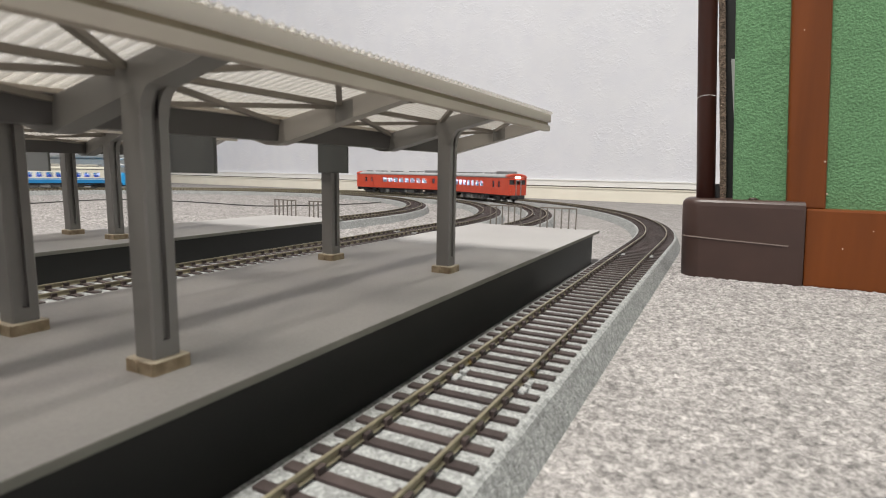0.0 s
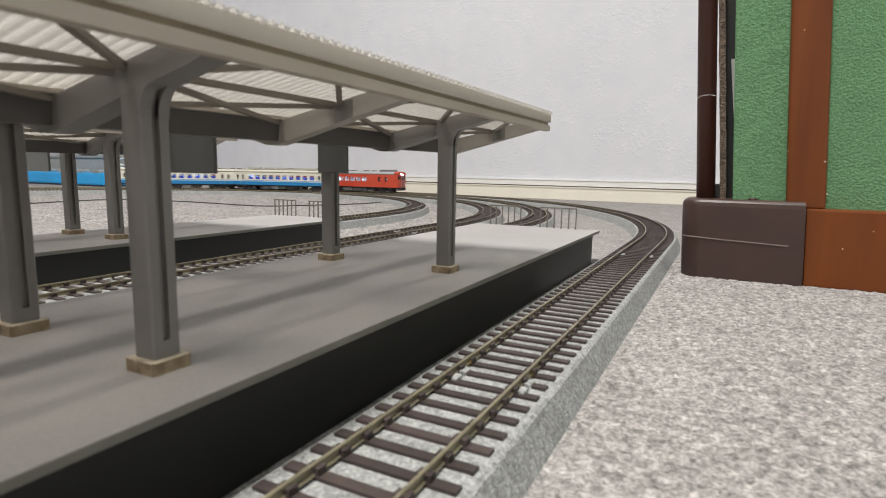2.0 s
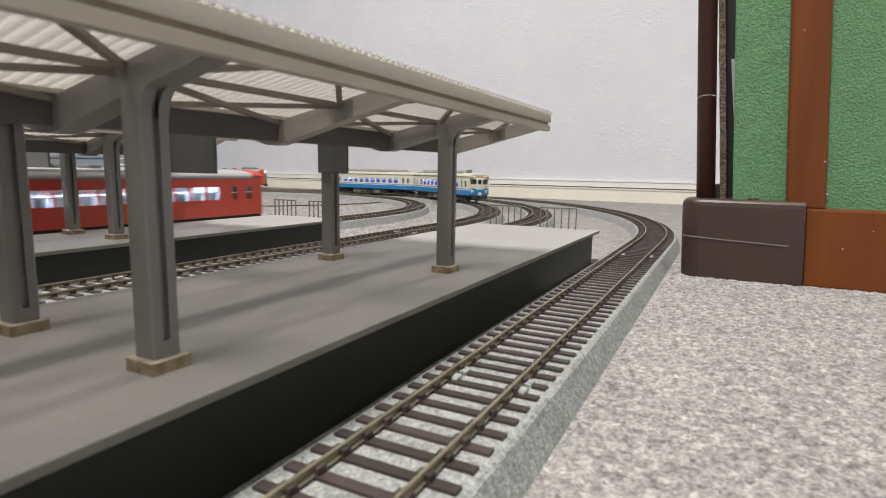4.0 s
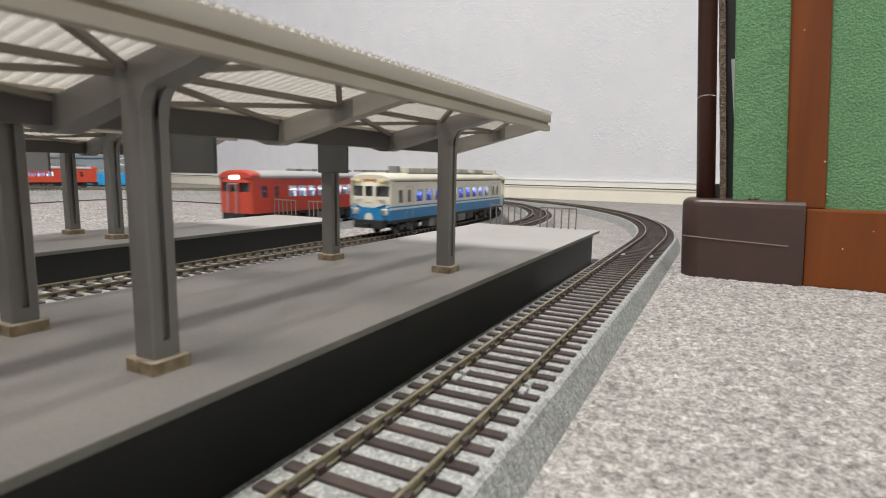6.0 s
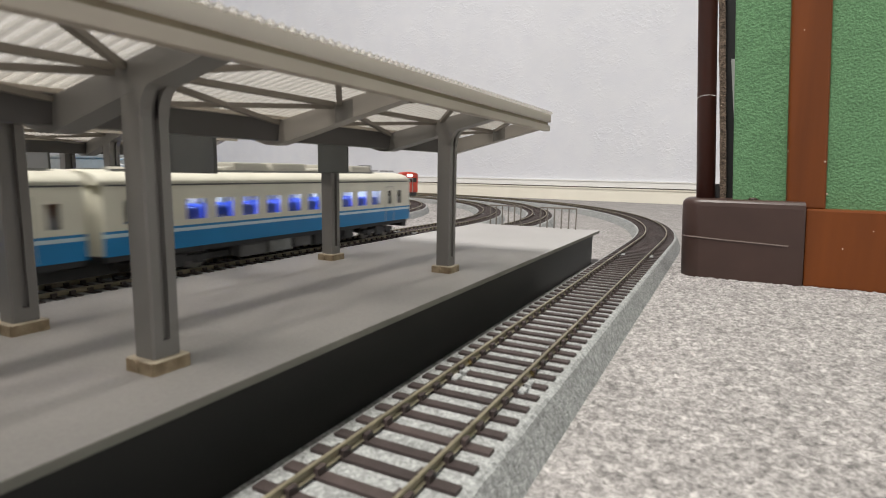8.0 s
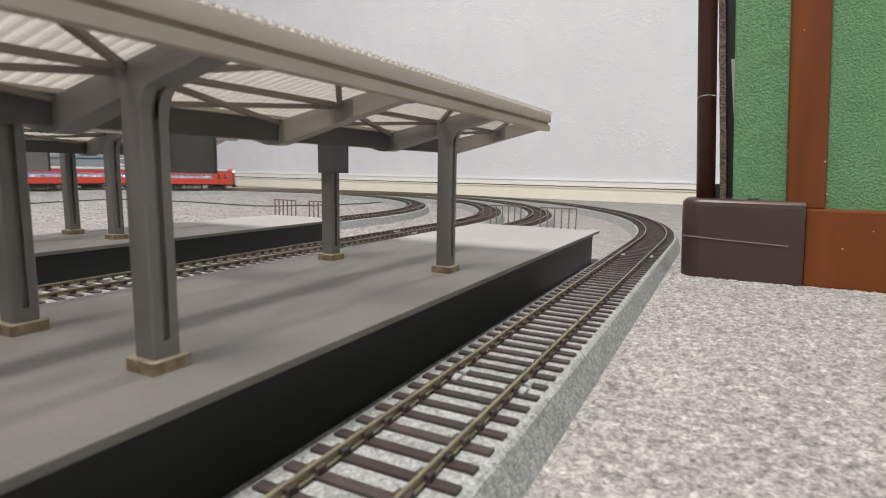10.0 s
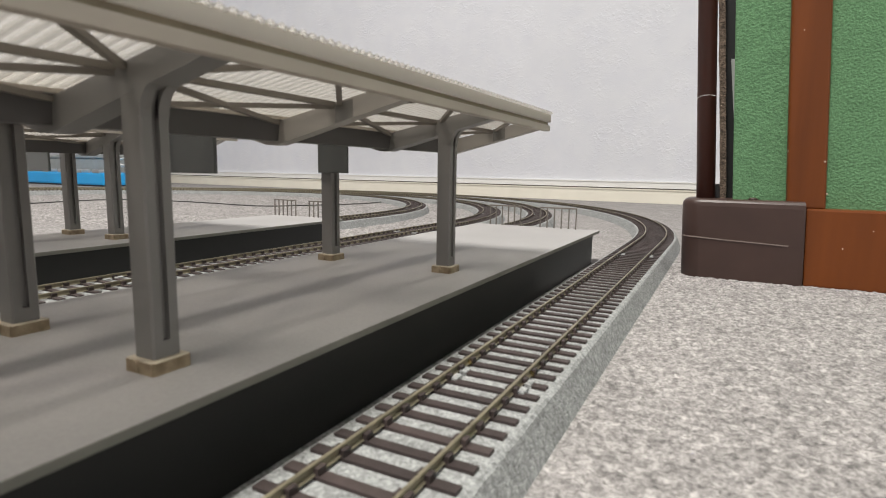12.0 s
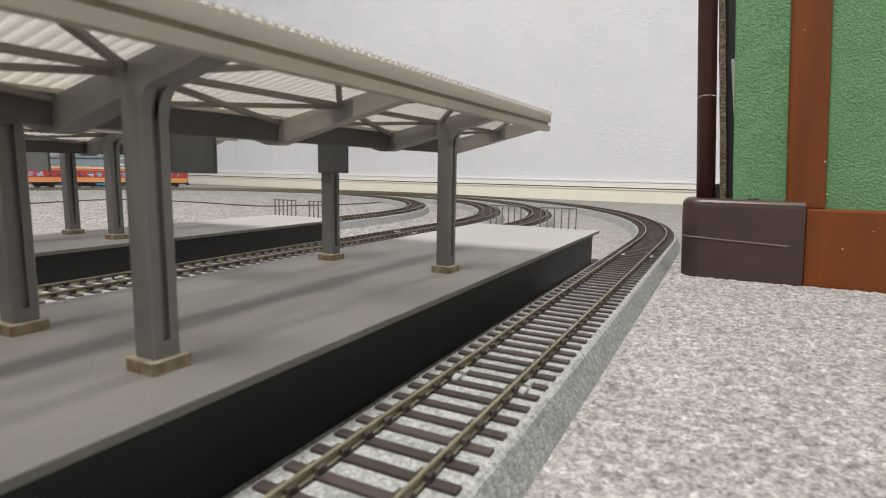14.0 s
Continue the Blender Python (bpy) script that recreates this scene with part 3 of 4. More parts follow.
build_canopy(-261.5, 20.0, 37.5, FR2, FR2[0] - 6, FR2[-1] + 7, FR2[1::2], [(FR2[4], -30.0, -14.0), (FR2[5] + 4.6, -76.0, -47.4)],
             "grey butterfly canopy on the second platform", drop=2.3)
for a, b, y, high in ((-108, -84, 388, 14.0), (-69, -43, 388, 14.0), (-291.5, -268.5, 353, 12.6), (-254, -231, 353, 12.6)):
    build_fence(a, b, y, high)


# ---- trains ----
CAR_W = 36.0


def grid_wall(bm, us, zs, hole, mat, place, thick=1.0):
    """A wall of cells with real openings. place(u, z, depth) gives the point; hole(i, j) is true for an opening."""
    cache = {}
    def v(i, j, k):
        if (i, j, k) not in cache:
            cache[i, j, k] = bm.verts.new(place(us[i], zs[j], thick * k))
        return cache[i, j, k]
    ni, nj = len(us) - 1, len(zs) - 1
    solid = lambda i, j: 0 <= i < ni and 0 <= j < nj and not hole(i, j)
    for i in range(ni):
        for j in range(nj):
            if not solid(i, j):
                continue
            m = mat(i, j)
            for k in (0, 1):
                q = [v(i, j, k), v(i + 1, j, k), v(i + 1, j + 1, k), v(i, j + 1, k)]
                bm.faces.new(q if k == 0 else q[::-1]).material_index = m
            for di, dj, e in ((-1, 0, ((i, j), (i, j + 1))), (1, 0, ((i + 1, j), (i + 1, j + 1))), (0, -1, ((i, j), (i + 1, j))), (0, 1, ((i, j + 1), (i + 1, j + 1)))):
                if not solid(i + di, j + dj):
                    (a, b), (c, d) = e
                    bm.faces.new((v(a, b, 0), v(c, d, 0), v(c, d, 1), v(a, b, 1))).material_index = m


def build_car(name, label, low, band, high, stripe, roof, vent, seat, light, group, lit_front, blunt, windows, length, units, doors):
    """A railcar along its own x axis, its cab towards +x, standing on the rails at z = 0."""
    car = thing(name, label, "model train", group)
    h0, h1, hl, w = 12.0, 38.5, length / 2, CAR_W / 2
    z_win0, z_win1 = 23.6, 32.4
    zs = [h0, 19.0, 20.4, 21.4, z_win0, z_win1, 36.0, 36.6, h1]
    mats = [low, low if not stripe else stripe, low if not stripe else high, band, band, band, high, high]
    if stripe:
        mats = [low, stripe, low, high, band, high, high, high]
    pal = []
    for m in mats:
        if m not in pal:
            pal.append(m)
    us = [-hl + 2.0]
    holes = set()
    for a, b in windows:
        us += [a, b]
        holes.add(len(us) - 2)
    us.append(hl - 2.0)
    bm = bmesh.new()
    for sgn in (-1, 1):
        grid_wall(bm, us, zs, lambda i, j: j == 4 and i in holes, lambda i, j: pal.index(mats[j]),
                  lambda u, z, d, sgn=sgn: (u, sgn * (w - d), z))
    body = part("body", bm, pal, car)
    # ends: bowed in plan, three openings
    vs = [-w, -w + 2.2, -5.6, -3.4, 3.4, 5.6, w - 2.2, w]
    for sgn in (-1, 1):
        bm = bmesh.new()
        ez = [h0, 16.0, 20.4, 21.4, 28.0, 35.0, 36.6, h1, 41.5]
        em = [low, low, stripe or low, high, high, band, high, high]
        if stripe and sgn < 0:
            em = [high] * 8
        epal = []
        for m in em:
            if m not in epal:
                epal.append(m)
        bow = 3.2 if blunt else 1.6
        cab = sgn > 0
        def place(v, z, d, sgn=sgn, bow=bow):
            lean = max(0.0, z - 33.0) * 0.22
            shrink = 1.0 if z <= h1 else 0.82
            return (sgn * (hl - d - bow * (v / w) ** 2 - (2.0 * (abs(v) / w) ** 8) - lean + 0.4), v * shrink * 0.999, z)
        grid_wall(bm, vs, ez, lambda i, j, cab=cab: (j == 4 and (i in (1, 5) or i == 3)) if cab else (j in (3, 4) and i == 3), lambda i, j: epal.index(em[j]), place)
        front = part("cab_front" if cab else "end_wall", bm, epal, car)
        bm = bmesh.new()
        if cab:
            for a, b in ((-w + 2.2, -5.6), (-3.4, 3.4), (5.6, w - 2.2)):
                box(bm, hl - 4.2, hl - 3.2, a - 0.3, b + 0.3, 27.5, 35.5)
            part("windscreen", bm, M_SCREEN, front, "dark windscreen")
            hd = M_HEADLIGHT if lit_front else M_LENS
            for y in ((-2.6, 2.6) if lit_front else (-10.5, 10.5)):
                bm = bmesh.new()
                if lit_front:
                    cyl(bm, (hl - 4.0, y, 38.2), (hl - 0.6, y, 38.2), 2.0, 14)
                else:
                    box(bm, hl - 6.0, hl - 0.7, y - 2.7, y + 2.7, 37.2, 39.8, bevel=0.8)
                part("headlight", bm, hd, front, "lit white headlight" if lit_front else "amber headlight lens")
            bm = bmesh.new()
            if lit_front:
                box(bm, hl - 5.5, hl - 1.2, -5.4, 5.4, 35.6, 40.8, bevel=1.0)
                part("headlight_case", bm, low, front)
            else:
                box(bm, hl - 3.5, hl - 0.8, -6.0, 6.0, 36.8, 39.8, bevel=0.4)
                part("destination_sign", bm, M_DEST, front, "orange destination sign")
            for y in (-11.5, 11.5) if not stripe else ():
                bm = bmesh.new()
                cyl(bm, (hl - 5.0, y, 18.0), (hl - 0.9, y, 18.0), 1.7, 12)
                part("tail_lamp", bm, M_CRIMSON, front)
            bm = bmesh.new()
            if stripe:
                for s2 in (-1, 1):
                    a = [bm.verts.new((hl + 0.45 - 3.2 * (y / w) ** 2 - 2.0 * (abs(y) / w) ** 8, y, z)) for y, z in ((s2 * 16.6, 20.3), (s2 * 16.6, 22.8), (s2 * 13.5, 22.8), (s2 * 9.5, 21.6), (s2 * 5.0, 20.3))]
                    bm.faces.new(a)
                ex = bmesh.ops.extrude_face_region(bm, geom=bm.faces[:])
                for vtx in (g for g in ex["geom"] if isinstance(g, bmesh.types.BMVert)):
                    vtx.co.x += 0.25
                part("front_chevron", bm, low, front, "blue chevron across the front")
                for s2 in (-1, 1):
                    bm = bmesh.new()
                    y0, y1 = sorted((s2 * 10.0, s2 * 15.4))
                    box(bm, hl - 4.6, hl - 0.7, y0, y1, 15.2, 20.0, bevel=1.5)
                    part("lamp_housing", bm, M_CREAM, front, "cream lamp housing")
                    bm = bmesh.new()
                    cyl(bm, (hl - 1.5, s2 * 12.4, 17.7), (hl - 0.4, s2 * 12.4, 17.7), 1.6, 14)
                    part("lamp_lens", bm, M_SILVER, front, "silver lamp lens")
                bm = bmesh.new()
                cyl(bm, (hl - 2.0, 0, 13.4), (hl + 0.9, 0, 13.4), 3.4, 20)
                part("hose_cover", bm, M_CREAM, front, "rounded cream cover over the coupler")
                for y, z, l in ((-9.5, 26.3, 7.0), (9.5, 26.3, 7.0), (0.0, 24.4, 5.0), (-9.5, 36.0, 7.6), (9.5, 36.0, 7.6)):
                    bm = bmesh.new()
                    x = hl + 0.75 - 3.2 * (y / w) ** 2 - max(0.0, z - 33.0) * 0.22
                    box(bm, x - 1.0, x, y - l / 2, y + l / 2, z - 0.3, z + 0.3)
                    part("grab_rail", bm, M_CREAM, front)
                bm = bmesh.new()
            if not stripe:
                for y in (-4.6, 4.6):
                    box(bm, hl - 1.0, hl + 2.2, y - 0.55, y + 0.55, 12.0, 34.0, bevel=0.2)
                box(bm, hl - 1.0, hl + 2.2, -4.6, 4.6, 33.4, 34.4, bevel=0.2)
                part("gangway_frame", bm, M_SILVER, front, "silver gangway frame")
                bm = bmesh.new()
            for y in (-13.6, 13.6):
                box(bm, hl - 3.2, hl - 1.2, y - 0.3, y + 0.3, 13.0, 20.0)
            part("hand_rails", bm, M_SILVER, front)
            bm = bmesh.new()
            box(bm, hl - 4, hl + 1.5, -13, 13, 6.0, 12.2, bevel=0.6)
            part("snow_plough", bm, M_UNDER, front)
        else:
            box(bm, -hl + 1.8, -hl + 2.6, -3.4, 3.4, 13.0, 33.4)
            part("gangway_door", bm, M_BLACK, front)
        bm = bmesh.new()
        box(bm, sgn * (hl + 1) - 3.5, sgn * (hl + 1) + 3.5, -2.4, 2.4, 6.5, 10.0, bevel=0.6)
        part("coupler", bm, M_BLACK, car)
    # panes, seats, floor, lamps
    for a, b in windows:
        for sgn in (-1, 1):
            bm = bmesh.new()
            y0, y1 = sorted((sgn * (w - 1.3), sgn * (w - 0.9)))
            box(bm, a - 0.5, b + 0.5, y0, y1, z_win0 - 0.5, z_win1 + 0.5)
            pane = part("window_pane", bm, M_PANE, body)
            pane.visible_shadow = False
            if stripe:
                continue
            bm = bmesh.new()
            y0, y1 = sorted((sgn * (w - 0.8), sgn * (w - 0.1)))
            zm = z_win0 + 0.55 * (z_win1 - z_win0)
            box(bm, a, b, y0, y1, zm - 0.3, zm + 0.3)
            part("window_bar", bm, M_SILVER, body)
    part("cabin_floor", boxes((-hl + 4, hl - 6, -w + 1.4, w - 1.4, h0 + 0.5, h0 + 2.5)), M_SEATGREY, car)
    saloon = [q for q in windows if q[1] - q[0] > 8]
    for a, b in saloon:
        x = (a + b) / 2
        for y0, y1 in ((-w + 1.8, -4), (4, w - 1.8)):
            bm = bmesh.new()
            box(bm, x - 3.6, x + 3.6, y0, y1, h0 + 2.5, 28.4, bevel=0.9)
            box(bm, x - 7.4, x + 7.4, y0, y1, h0 + 2.5, 19.5, bevel=0.5)
            part("seat", bm, seat, car)
    b0, b1 = saloon[0][0] - 3.0, saloon[-1][1] + 3.0
    for x in (b0, b1):
        part("bulkhead", boxes((x - 0.5, x + 0.5, -w + 1.2, w - 1.2, h0 + 2.5, h1)), M_SEATGREY, car, "pale grey inner partition")
    part("light_strip", boxes((b0 + 2, b1 - 2, -3, 3, 37.0, 37.8)), light, car, "lit interior light strip")
    # roof: a low arch
    bm = bmesh.new()
    pr = []
    for k in range(13):
        a = math.radians(15 * k)
        c, s_ = math.cos(a), math.sin(a)
        pr.append((w * (abs(c) ** 0.75) * (1 if c > 0 else -1), h1 + 5.6 * (abs(s_) ** 0.8)))
    xs = [-hl + 0.8, -hl + 2.2, hl - 7.0, hl - 3.2, hl - 1.2]
    sc = [0.9, 1.0, 1.0, 0.95, 0.72]
    rings = [[bm.verts.new((x, y * (0.98 if q < 1 else 1.0), h1 - 0.05 + (z - h1) * q)) for y, z in pr] for x, q in zip(xs, sc)]
    for a, b in zip(rings, rings[1:]):
        for k in range(12):
            bm.faces.new((a[k], a[k + 1], b[k + 1], b[k])).smooth = True
        bm.faces.new((a[0], b[0], b[12], a[12]))
    bm.faces.new(rings[0][::-1])
    bm.faces.new(rings[-1])
    part("roof", bm, roof, car)
    if not stripe:
        bm = bmesh.new()
        ends = [[bm.verts.new((x, y * 1.012, h1 + 0.2 + (z - h1) * q)) for y, z in pr] for x, q in ((hl - 12.0, 1.03), (hl - 4.5, 1.02), (hl - 2.6, 0.97), (hl - 0.9, 0.76))]
        for a, b in zip(ends, ends[1:]):
            for k in range(12):
                bm.faces.new((a[k], a[k + 1], b[k + 1], b[k])).smooth = True
            bm.faces.new((a[0], b[0], b[12], a[12]))
        bm.faces.new(ends[0][::-1])
        bm.faces.new(ends[-1])
        part("cab_roof_end", bm, high, car, "painted roof end over the cab")
    for x, l, b, hgt in units:
        bm = bmesh.new()
        box(bm, x - l / 2, x + l / 2, -b / 2, b / 2, 42.6, 43.6 + hgt, bevel=0.9)
        if l > 20:
            box(bm, x - l / 2 - 2.6, x + l / 2 + 2.6, -b / 2 + 1.5, b / 2 - 1.5, 42.6, 43.4 + hgt * 0.6, bevel=0.8)
        for k in range(int(l / 3.4)):
            u = x - l / 2 + 1.8 + 3.4 * k
            for sgn in (-1, 1):
                y0, y1 = sorted((sgn * b / 2, sgn * (b / 2 + 0.35)))
                box(bm, u, u + 1.5, y0, y1, 43.4, 42.9 + hgt)
        part("roof_vent", bm, vent, car)
    if stripe:
        bm = bmesh.new()
        box(bm, hl - 40, hl - 34, -4, 4, 43.0, 49.0, bevel=0.8)
        part("exhaust_stack", bm, M_VENTGREY, car, "grey exhaust stack")
        for sgn in (-1, 1):
            y0, y1 = sorted((sgn * 9.8, sgn * 11.0))
            part("roof_walkway", boxes((-hl + 10, hl - 42, y0, y1, 42.4, 44.4)), M_UNDERMID, car, "dark grey strip along the roof units")
    bm = bmesh.new()
    for sgn in (-1, 1):
        y0, y1 = sorted((sgn * (w - 0.2), sgn * (w + 0.55)))
        box(bm, -hl + 3, hl - 6, y0, y1, h1 - 0.5, h1 + 0.15)
    part("rain_gutter", bm, M_UNDERGREY if stripe else M_VENTGREY, car, "thin dark rain gutter")
    for xd in doors:
        for sgn in (-1, 1):
            bm = bmesh.new()
            y0, y1 = sorted((sgn * (w - 0.3), sgn * (w + 0.12)))
            for u in (xd - 5.6, xd + 5.6):
                box(bm, u - 0.22, u + 0.22, y0, y1, h0 + 0.4, 34.8)
            box(bm, xd - 5.6, xd + 5.6, y0, y1, 34.6, 35.0)
            part("door_seam", bm, vent if stripe else M_CRIMSON, body)
    # underframe
    part("underframe", boxes((-hl + 3, hl - 3, -w + 2, w - 2, 9.6, h0 + 0.4)), M_UNDER, car)
    rnd = random.Random(len(label))
    x = -48
    while x < 46:
        l = rnd.choice((7, 11, 15, 18))
        for sgn in (-1, 1):
            y0, y1 = sorted((sgn * (w - 3), sgn * (w - 11)))
            bm = bmesh.new()
            zb = rnd.choice((2.2, 2.8, 3.6))
            box(bm, x, x + l, y0, y1, zb, 9.8, bevel=0.5)
            yo = sgn * (w - 3)
            box(bm, x + 1, x + l - 1, min(yo, yo + sgn * 0.35), max(yo, yo + sgn * 0.35), zb + 1, 8.8)
            part("equipment_box", bm, rnd.choice((M_UNDER, M_UNDERGREY, M_UNDERMID)), car)
        x += l + 2.5
    for xb in (-hl + 38, hl - 38):
        bm = bmesh.new()
        for sgn in (-1, 1):
            y0, y1 = sorted((sgn * 10.5, sgn * 13))
            box(bm, xb - 19, xb + 19, y0, y1, 4.5, 7.5, bevel=0.6)
            for dx in (-13, 13):
                box(bm, xb + dx - 3, xb + dx + 3, sgn * 12.6 - 1.2, sgn * 12.6 + 1.2, 3.2, 7.0, bevel=0.5)
            box(bm, xb - 5, xb + 5, sgn * 12.4 - 1.2, sgn * 12.4 + 1.2, 2.5, 9.0, bevel=0.5)
        box(bm, xb - 8, xb + 8, -10.5, 10.5, 5, 9.8)
        bogie = part("bogie", bm, M_UNDER, car)
        for dx in (-13, 13):
            bm = bmesh.new()
            cyl(bm, (xb + dx, -9.3, 5.2), (xb + dx, 9.3, 5.2), 1.0, 8)
            for sgn in (-1, 1):
                cyl(bm, (xb + dx, sgn * 9.3, 5.2), (xb + dx, sgn * 7.2, 5.2), 5.2, 20)
            part("wheelset", bm, M_WHEEL, bogie)
    for ob in car.children_recursive:
        for v in ob.data.vertices:
            if v.co.z > 0.0096:
                v.co.z = 0.0096 + (v.co.z - 0.0096) * 1.11
    return car


def window_row(first, step, width, count):
    return [(first + k * step, first + k * step + width) for k in range(count)]


WIN_RED = [(-106, -100)] + window_row(-84, 16.2, 12.6, 8) + [(74, 80), (92, 98)]
WIN_INNER = window_row(-116, 13.2, 11.2, 15) + [(92, 97), (106, 112)]
WIN_BLUE = [(-112, -107), (-99, -94)] + window_row(-82, 16.8, 11.2, 10) + [(90, 95), (103, 109)]
UNITS_BLUE = [(-98, 12, 14, 1.6), (-74, 24, 19, 4.6), (-54, 10, 13, 2.0), (-34, 24, 19, 4.6), (-4, 28, 19, 4.8), (20, 10, 13, 2.0), (40, 26, 19, 4.6), (68, 22, 19, 4.4)]
SMALL_RED = [(v, 9, 13, 2.4) for v in (-100, -72, -54, -24, -6, 30, 52)]
UNITS_CAB = SMALL_RED + [(90, 34, 20, 4.2)]
UNITS_INNER = [(-x, l, b, h) for x, l, b, h in UNITS_CAB]
RED = (M_RED, M_RED, M_RED, None, M_ROOFGREY, M_VENTGREY, M_SEATGREY, M_INLIGHT)
red_lead = build_car("railcar", "vermilion red model railcar with lit headlights and grey cab roof unit", *RED, "red two-car train", True, False, WIN_RED, 254.0, UNITS_CAB, (-103, 77))
red_tail = build_car("railcar", "vermilion red model railcar with grey roof vents and lit windows", *RED, "red two-car train", True, False, WIN_RED, 254.0, UNITS_INNER, (-103, 77))
blue_lead = build_car("railcar", "cream and blue model railcar with blue seats and beige roof units", M_BLUE, M_CREAM, M_CREAM, M_STRIPE, M_ROOFCREAM, M_VENT, M_SEATBLUE, M_INLIGHTDIM, "cream and blue two-car train", False, True, WIN_BLUE, 246.0, UNITS_BLUE, (-96.5, 92.5))
orange_lead = build_car("railcar", "pale orange model railcar with crimson window band", M_ORANGE, M_CRIMSON, M_ORANGE, None, M_ORANGEROOF, M_VENTGREY, M_SEATGREY, M_INLIGHTDIM, "orange two-car train", False, False, WIN_BLUE, 250.0, SMALL_RED, (-96.5, 92.5))
AT0 = Matrix.Identity(4)
# same red livery as above; shade on its side is mixed into the paint
red_lead_b = build_car("railcar", "deep red model railcar with bright lit windows on the inner loop", M_REDSHADE, M_REDSHADE, M_REDSHADE, None, M_ROOFGREY, M_VENTGREY, M_SEATGREY, M_INLIGHT, "inner red two-car train", True, False, WIN_INNER, 250.0, SMALL_RED, ())
red_tail_b = copy_thing(red_lead_b, AT0)
blue_tail = copy_thing(blue_lead, AT0)
orange_tail = copy_thing(orange_lead, AT0)
# ---- upright folded table with green felt ----
LEAN = -0.064


def lean(bm, z0=46.0):
    for v in bm.verts:
        v.co.x += LEAN * (v.co.z - z0)


def build_table():
    t = thing("folded_table", "folded green-felt table standing on edge, brown wooden frame", "table")
    # cap: upright edge towards the track well rounded, the other end cut square
    plan = [(91.6, 402.0), (91.6, 361.0)]
    for k in range(9):
        an = math.radians(90 * k / 8)
        plan.append((38.3 - 10 * math.sin(an), 371.0 - 10 * math.cos(an)))
    for k in range(9):
        an = math.radians(90 * k / 8)
        plan.append((38.3 - 10 * math.cos(an), 392.0 + 10 * math.sin(an)))
    mid = Vector((60.0, 381.5))
    bm = bmesh.new()
    rings = []
    for z, inset in ((0.0, 0.4), (0.8, 0.0), (43.2, 0.0), (45.4, 0.5), (46.7, 1.7), (47.3, 3.4)):
        ring = []
        for x, y in plan:
            q = Vector((x, y))
            away = (mid - q).normalized()
            if x > 90:
                away.x = 0.15 * away.x
            ring.append(bm.verts.new((q.x + away.x * inset - 0.045 * z, q.y + away.y * inset, z)))
        rings.append(ring)
    n = len(plan)
    for r0, r1 in zip(rings, rings[1:]):
        for k in range(n):
            f = bm.faces.new((r0[k], r0[(k + 1) % n], r1[(k + 1) % n], r1[k]))
            f.smooth = 1 < k < n - 1
    bm.faces.new(rings[0][::-1])
    bm.faces.new(rings[-1])
    cap = part("corner_cap", bm, M_CAP, t, "dark brown moulded plastic corner cap")
    bm = bmesh.new()
    line = [(38.3 - 10 * math.sin(a) - 1.15, 371.0 - 10 * math.cos(a), 24.6) for a in (1.25, 0.95, 0.65, 0.35, 0.1)] + [(50.0, 361.0, 23.8), (66.0, 361.0, 23.2), (83.0, 361.0, 22.4)]
    for p, q in zip(line, line[1:]):
        beam(bm, p, q, 0.9, 0.55)
    part("seam", bm, M_SEAM, cap, "pale scuffed moulding seam")
    bm = bmesh.new()
    box(bm, 92.1, 420.0, 363.5, 398.0, 0.0, 43.6, bevel=1.2)
    for v in bm.verts:
        v.co.x -= 0.045 * v.co.z if v.co.x < 200 else 0.0
    part("bottom_rail", bm, M_WOOD, t, "orange-brown varnished bottom rail")
    bm = bmesh.new()
    box(bm, 80.5, 99.3, 366.5, 390.0, 43.0, 760.0, bevel=2.2, segments=4)
    lean(bm)
    part("stile", bm, M_WOOD, t, "orange-brown varnished upright")
    for a, b, y in ((53.5, 81.5, 372.0), (97.5, 420.0, 374.0)):
        bm = bmesh.new()
        box(bm, a, b, y, y + 10, 42.0, 760.0, bevel=0.8)
        lean(bm)
        part("felt_panel", bm, M_FELT, t, "green pebbled felt panel")
    bm = bmesh.new()
    cyl(bm, (38.6, 384.0, 44.0), (38.6, 384.0, 760.0), 5.4, 24)
    lean(bm)
    part("edge_pole", bm, M_DARKWOOD, t, "dark reddish-brown round edge pole")
    bm = bmesh.new()
    n = 180
    rings = []
    for k in range(n + 1):
        z = 44 + 716 * k / n
        j = 0.35 * noise.noise((0, 0, z * 0.11)) - 0.018 * (z - 46)
        rings.append([bm.verts.new((x + j + 0.35 * noise.noise((x, y, z * 0.45)), y, z)) for x, y in ((46.6, 383.0), (50.2, 383.0), (50.2, 396.0), (46.6, 396.0))])
    for r0, r1 in zip(rings, rings[1:]):
        for k in range(4):
            bm.faces.new((r0[k], r0[(k + 1) % 4], r1[(k + 1) % 4], r1[k]))
    bm.faces.new(rings[0][::-1])
    bm.faces.new(rings[-1])
    lean(bm)
    part("board_edge", bm, M_FUZZ, t, "frayed brown cardboard edge")
    bm = bmesh.new()
    box(bm, 47.0, 56.0, 396.0, 402.0, 42.0, 760.0)
    lean(bm)
    part("backing", bm, M_BLACK, t, "black backing behind the felt")
    bm = bmesh.new()
    prism(bm, [(53.6, 96.0), (55.2, 60.0), (56.6, 60.0), (56.6, 132.0), (51.6, 132.0)], 392.5, 395.5)
    lean(bm)
    part("bracket", bm, M_GREYPLASTIC, t, "grey metal bracket behind the felt")
    bm = bmesh.new()
    box(bm, 42.5, 46.5, 386.0, 389.0, 47.0, 56.0, bevel=0.6)
    part("hinge", bm, M_BLACK, t)
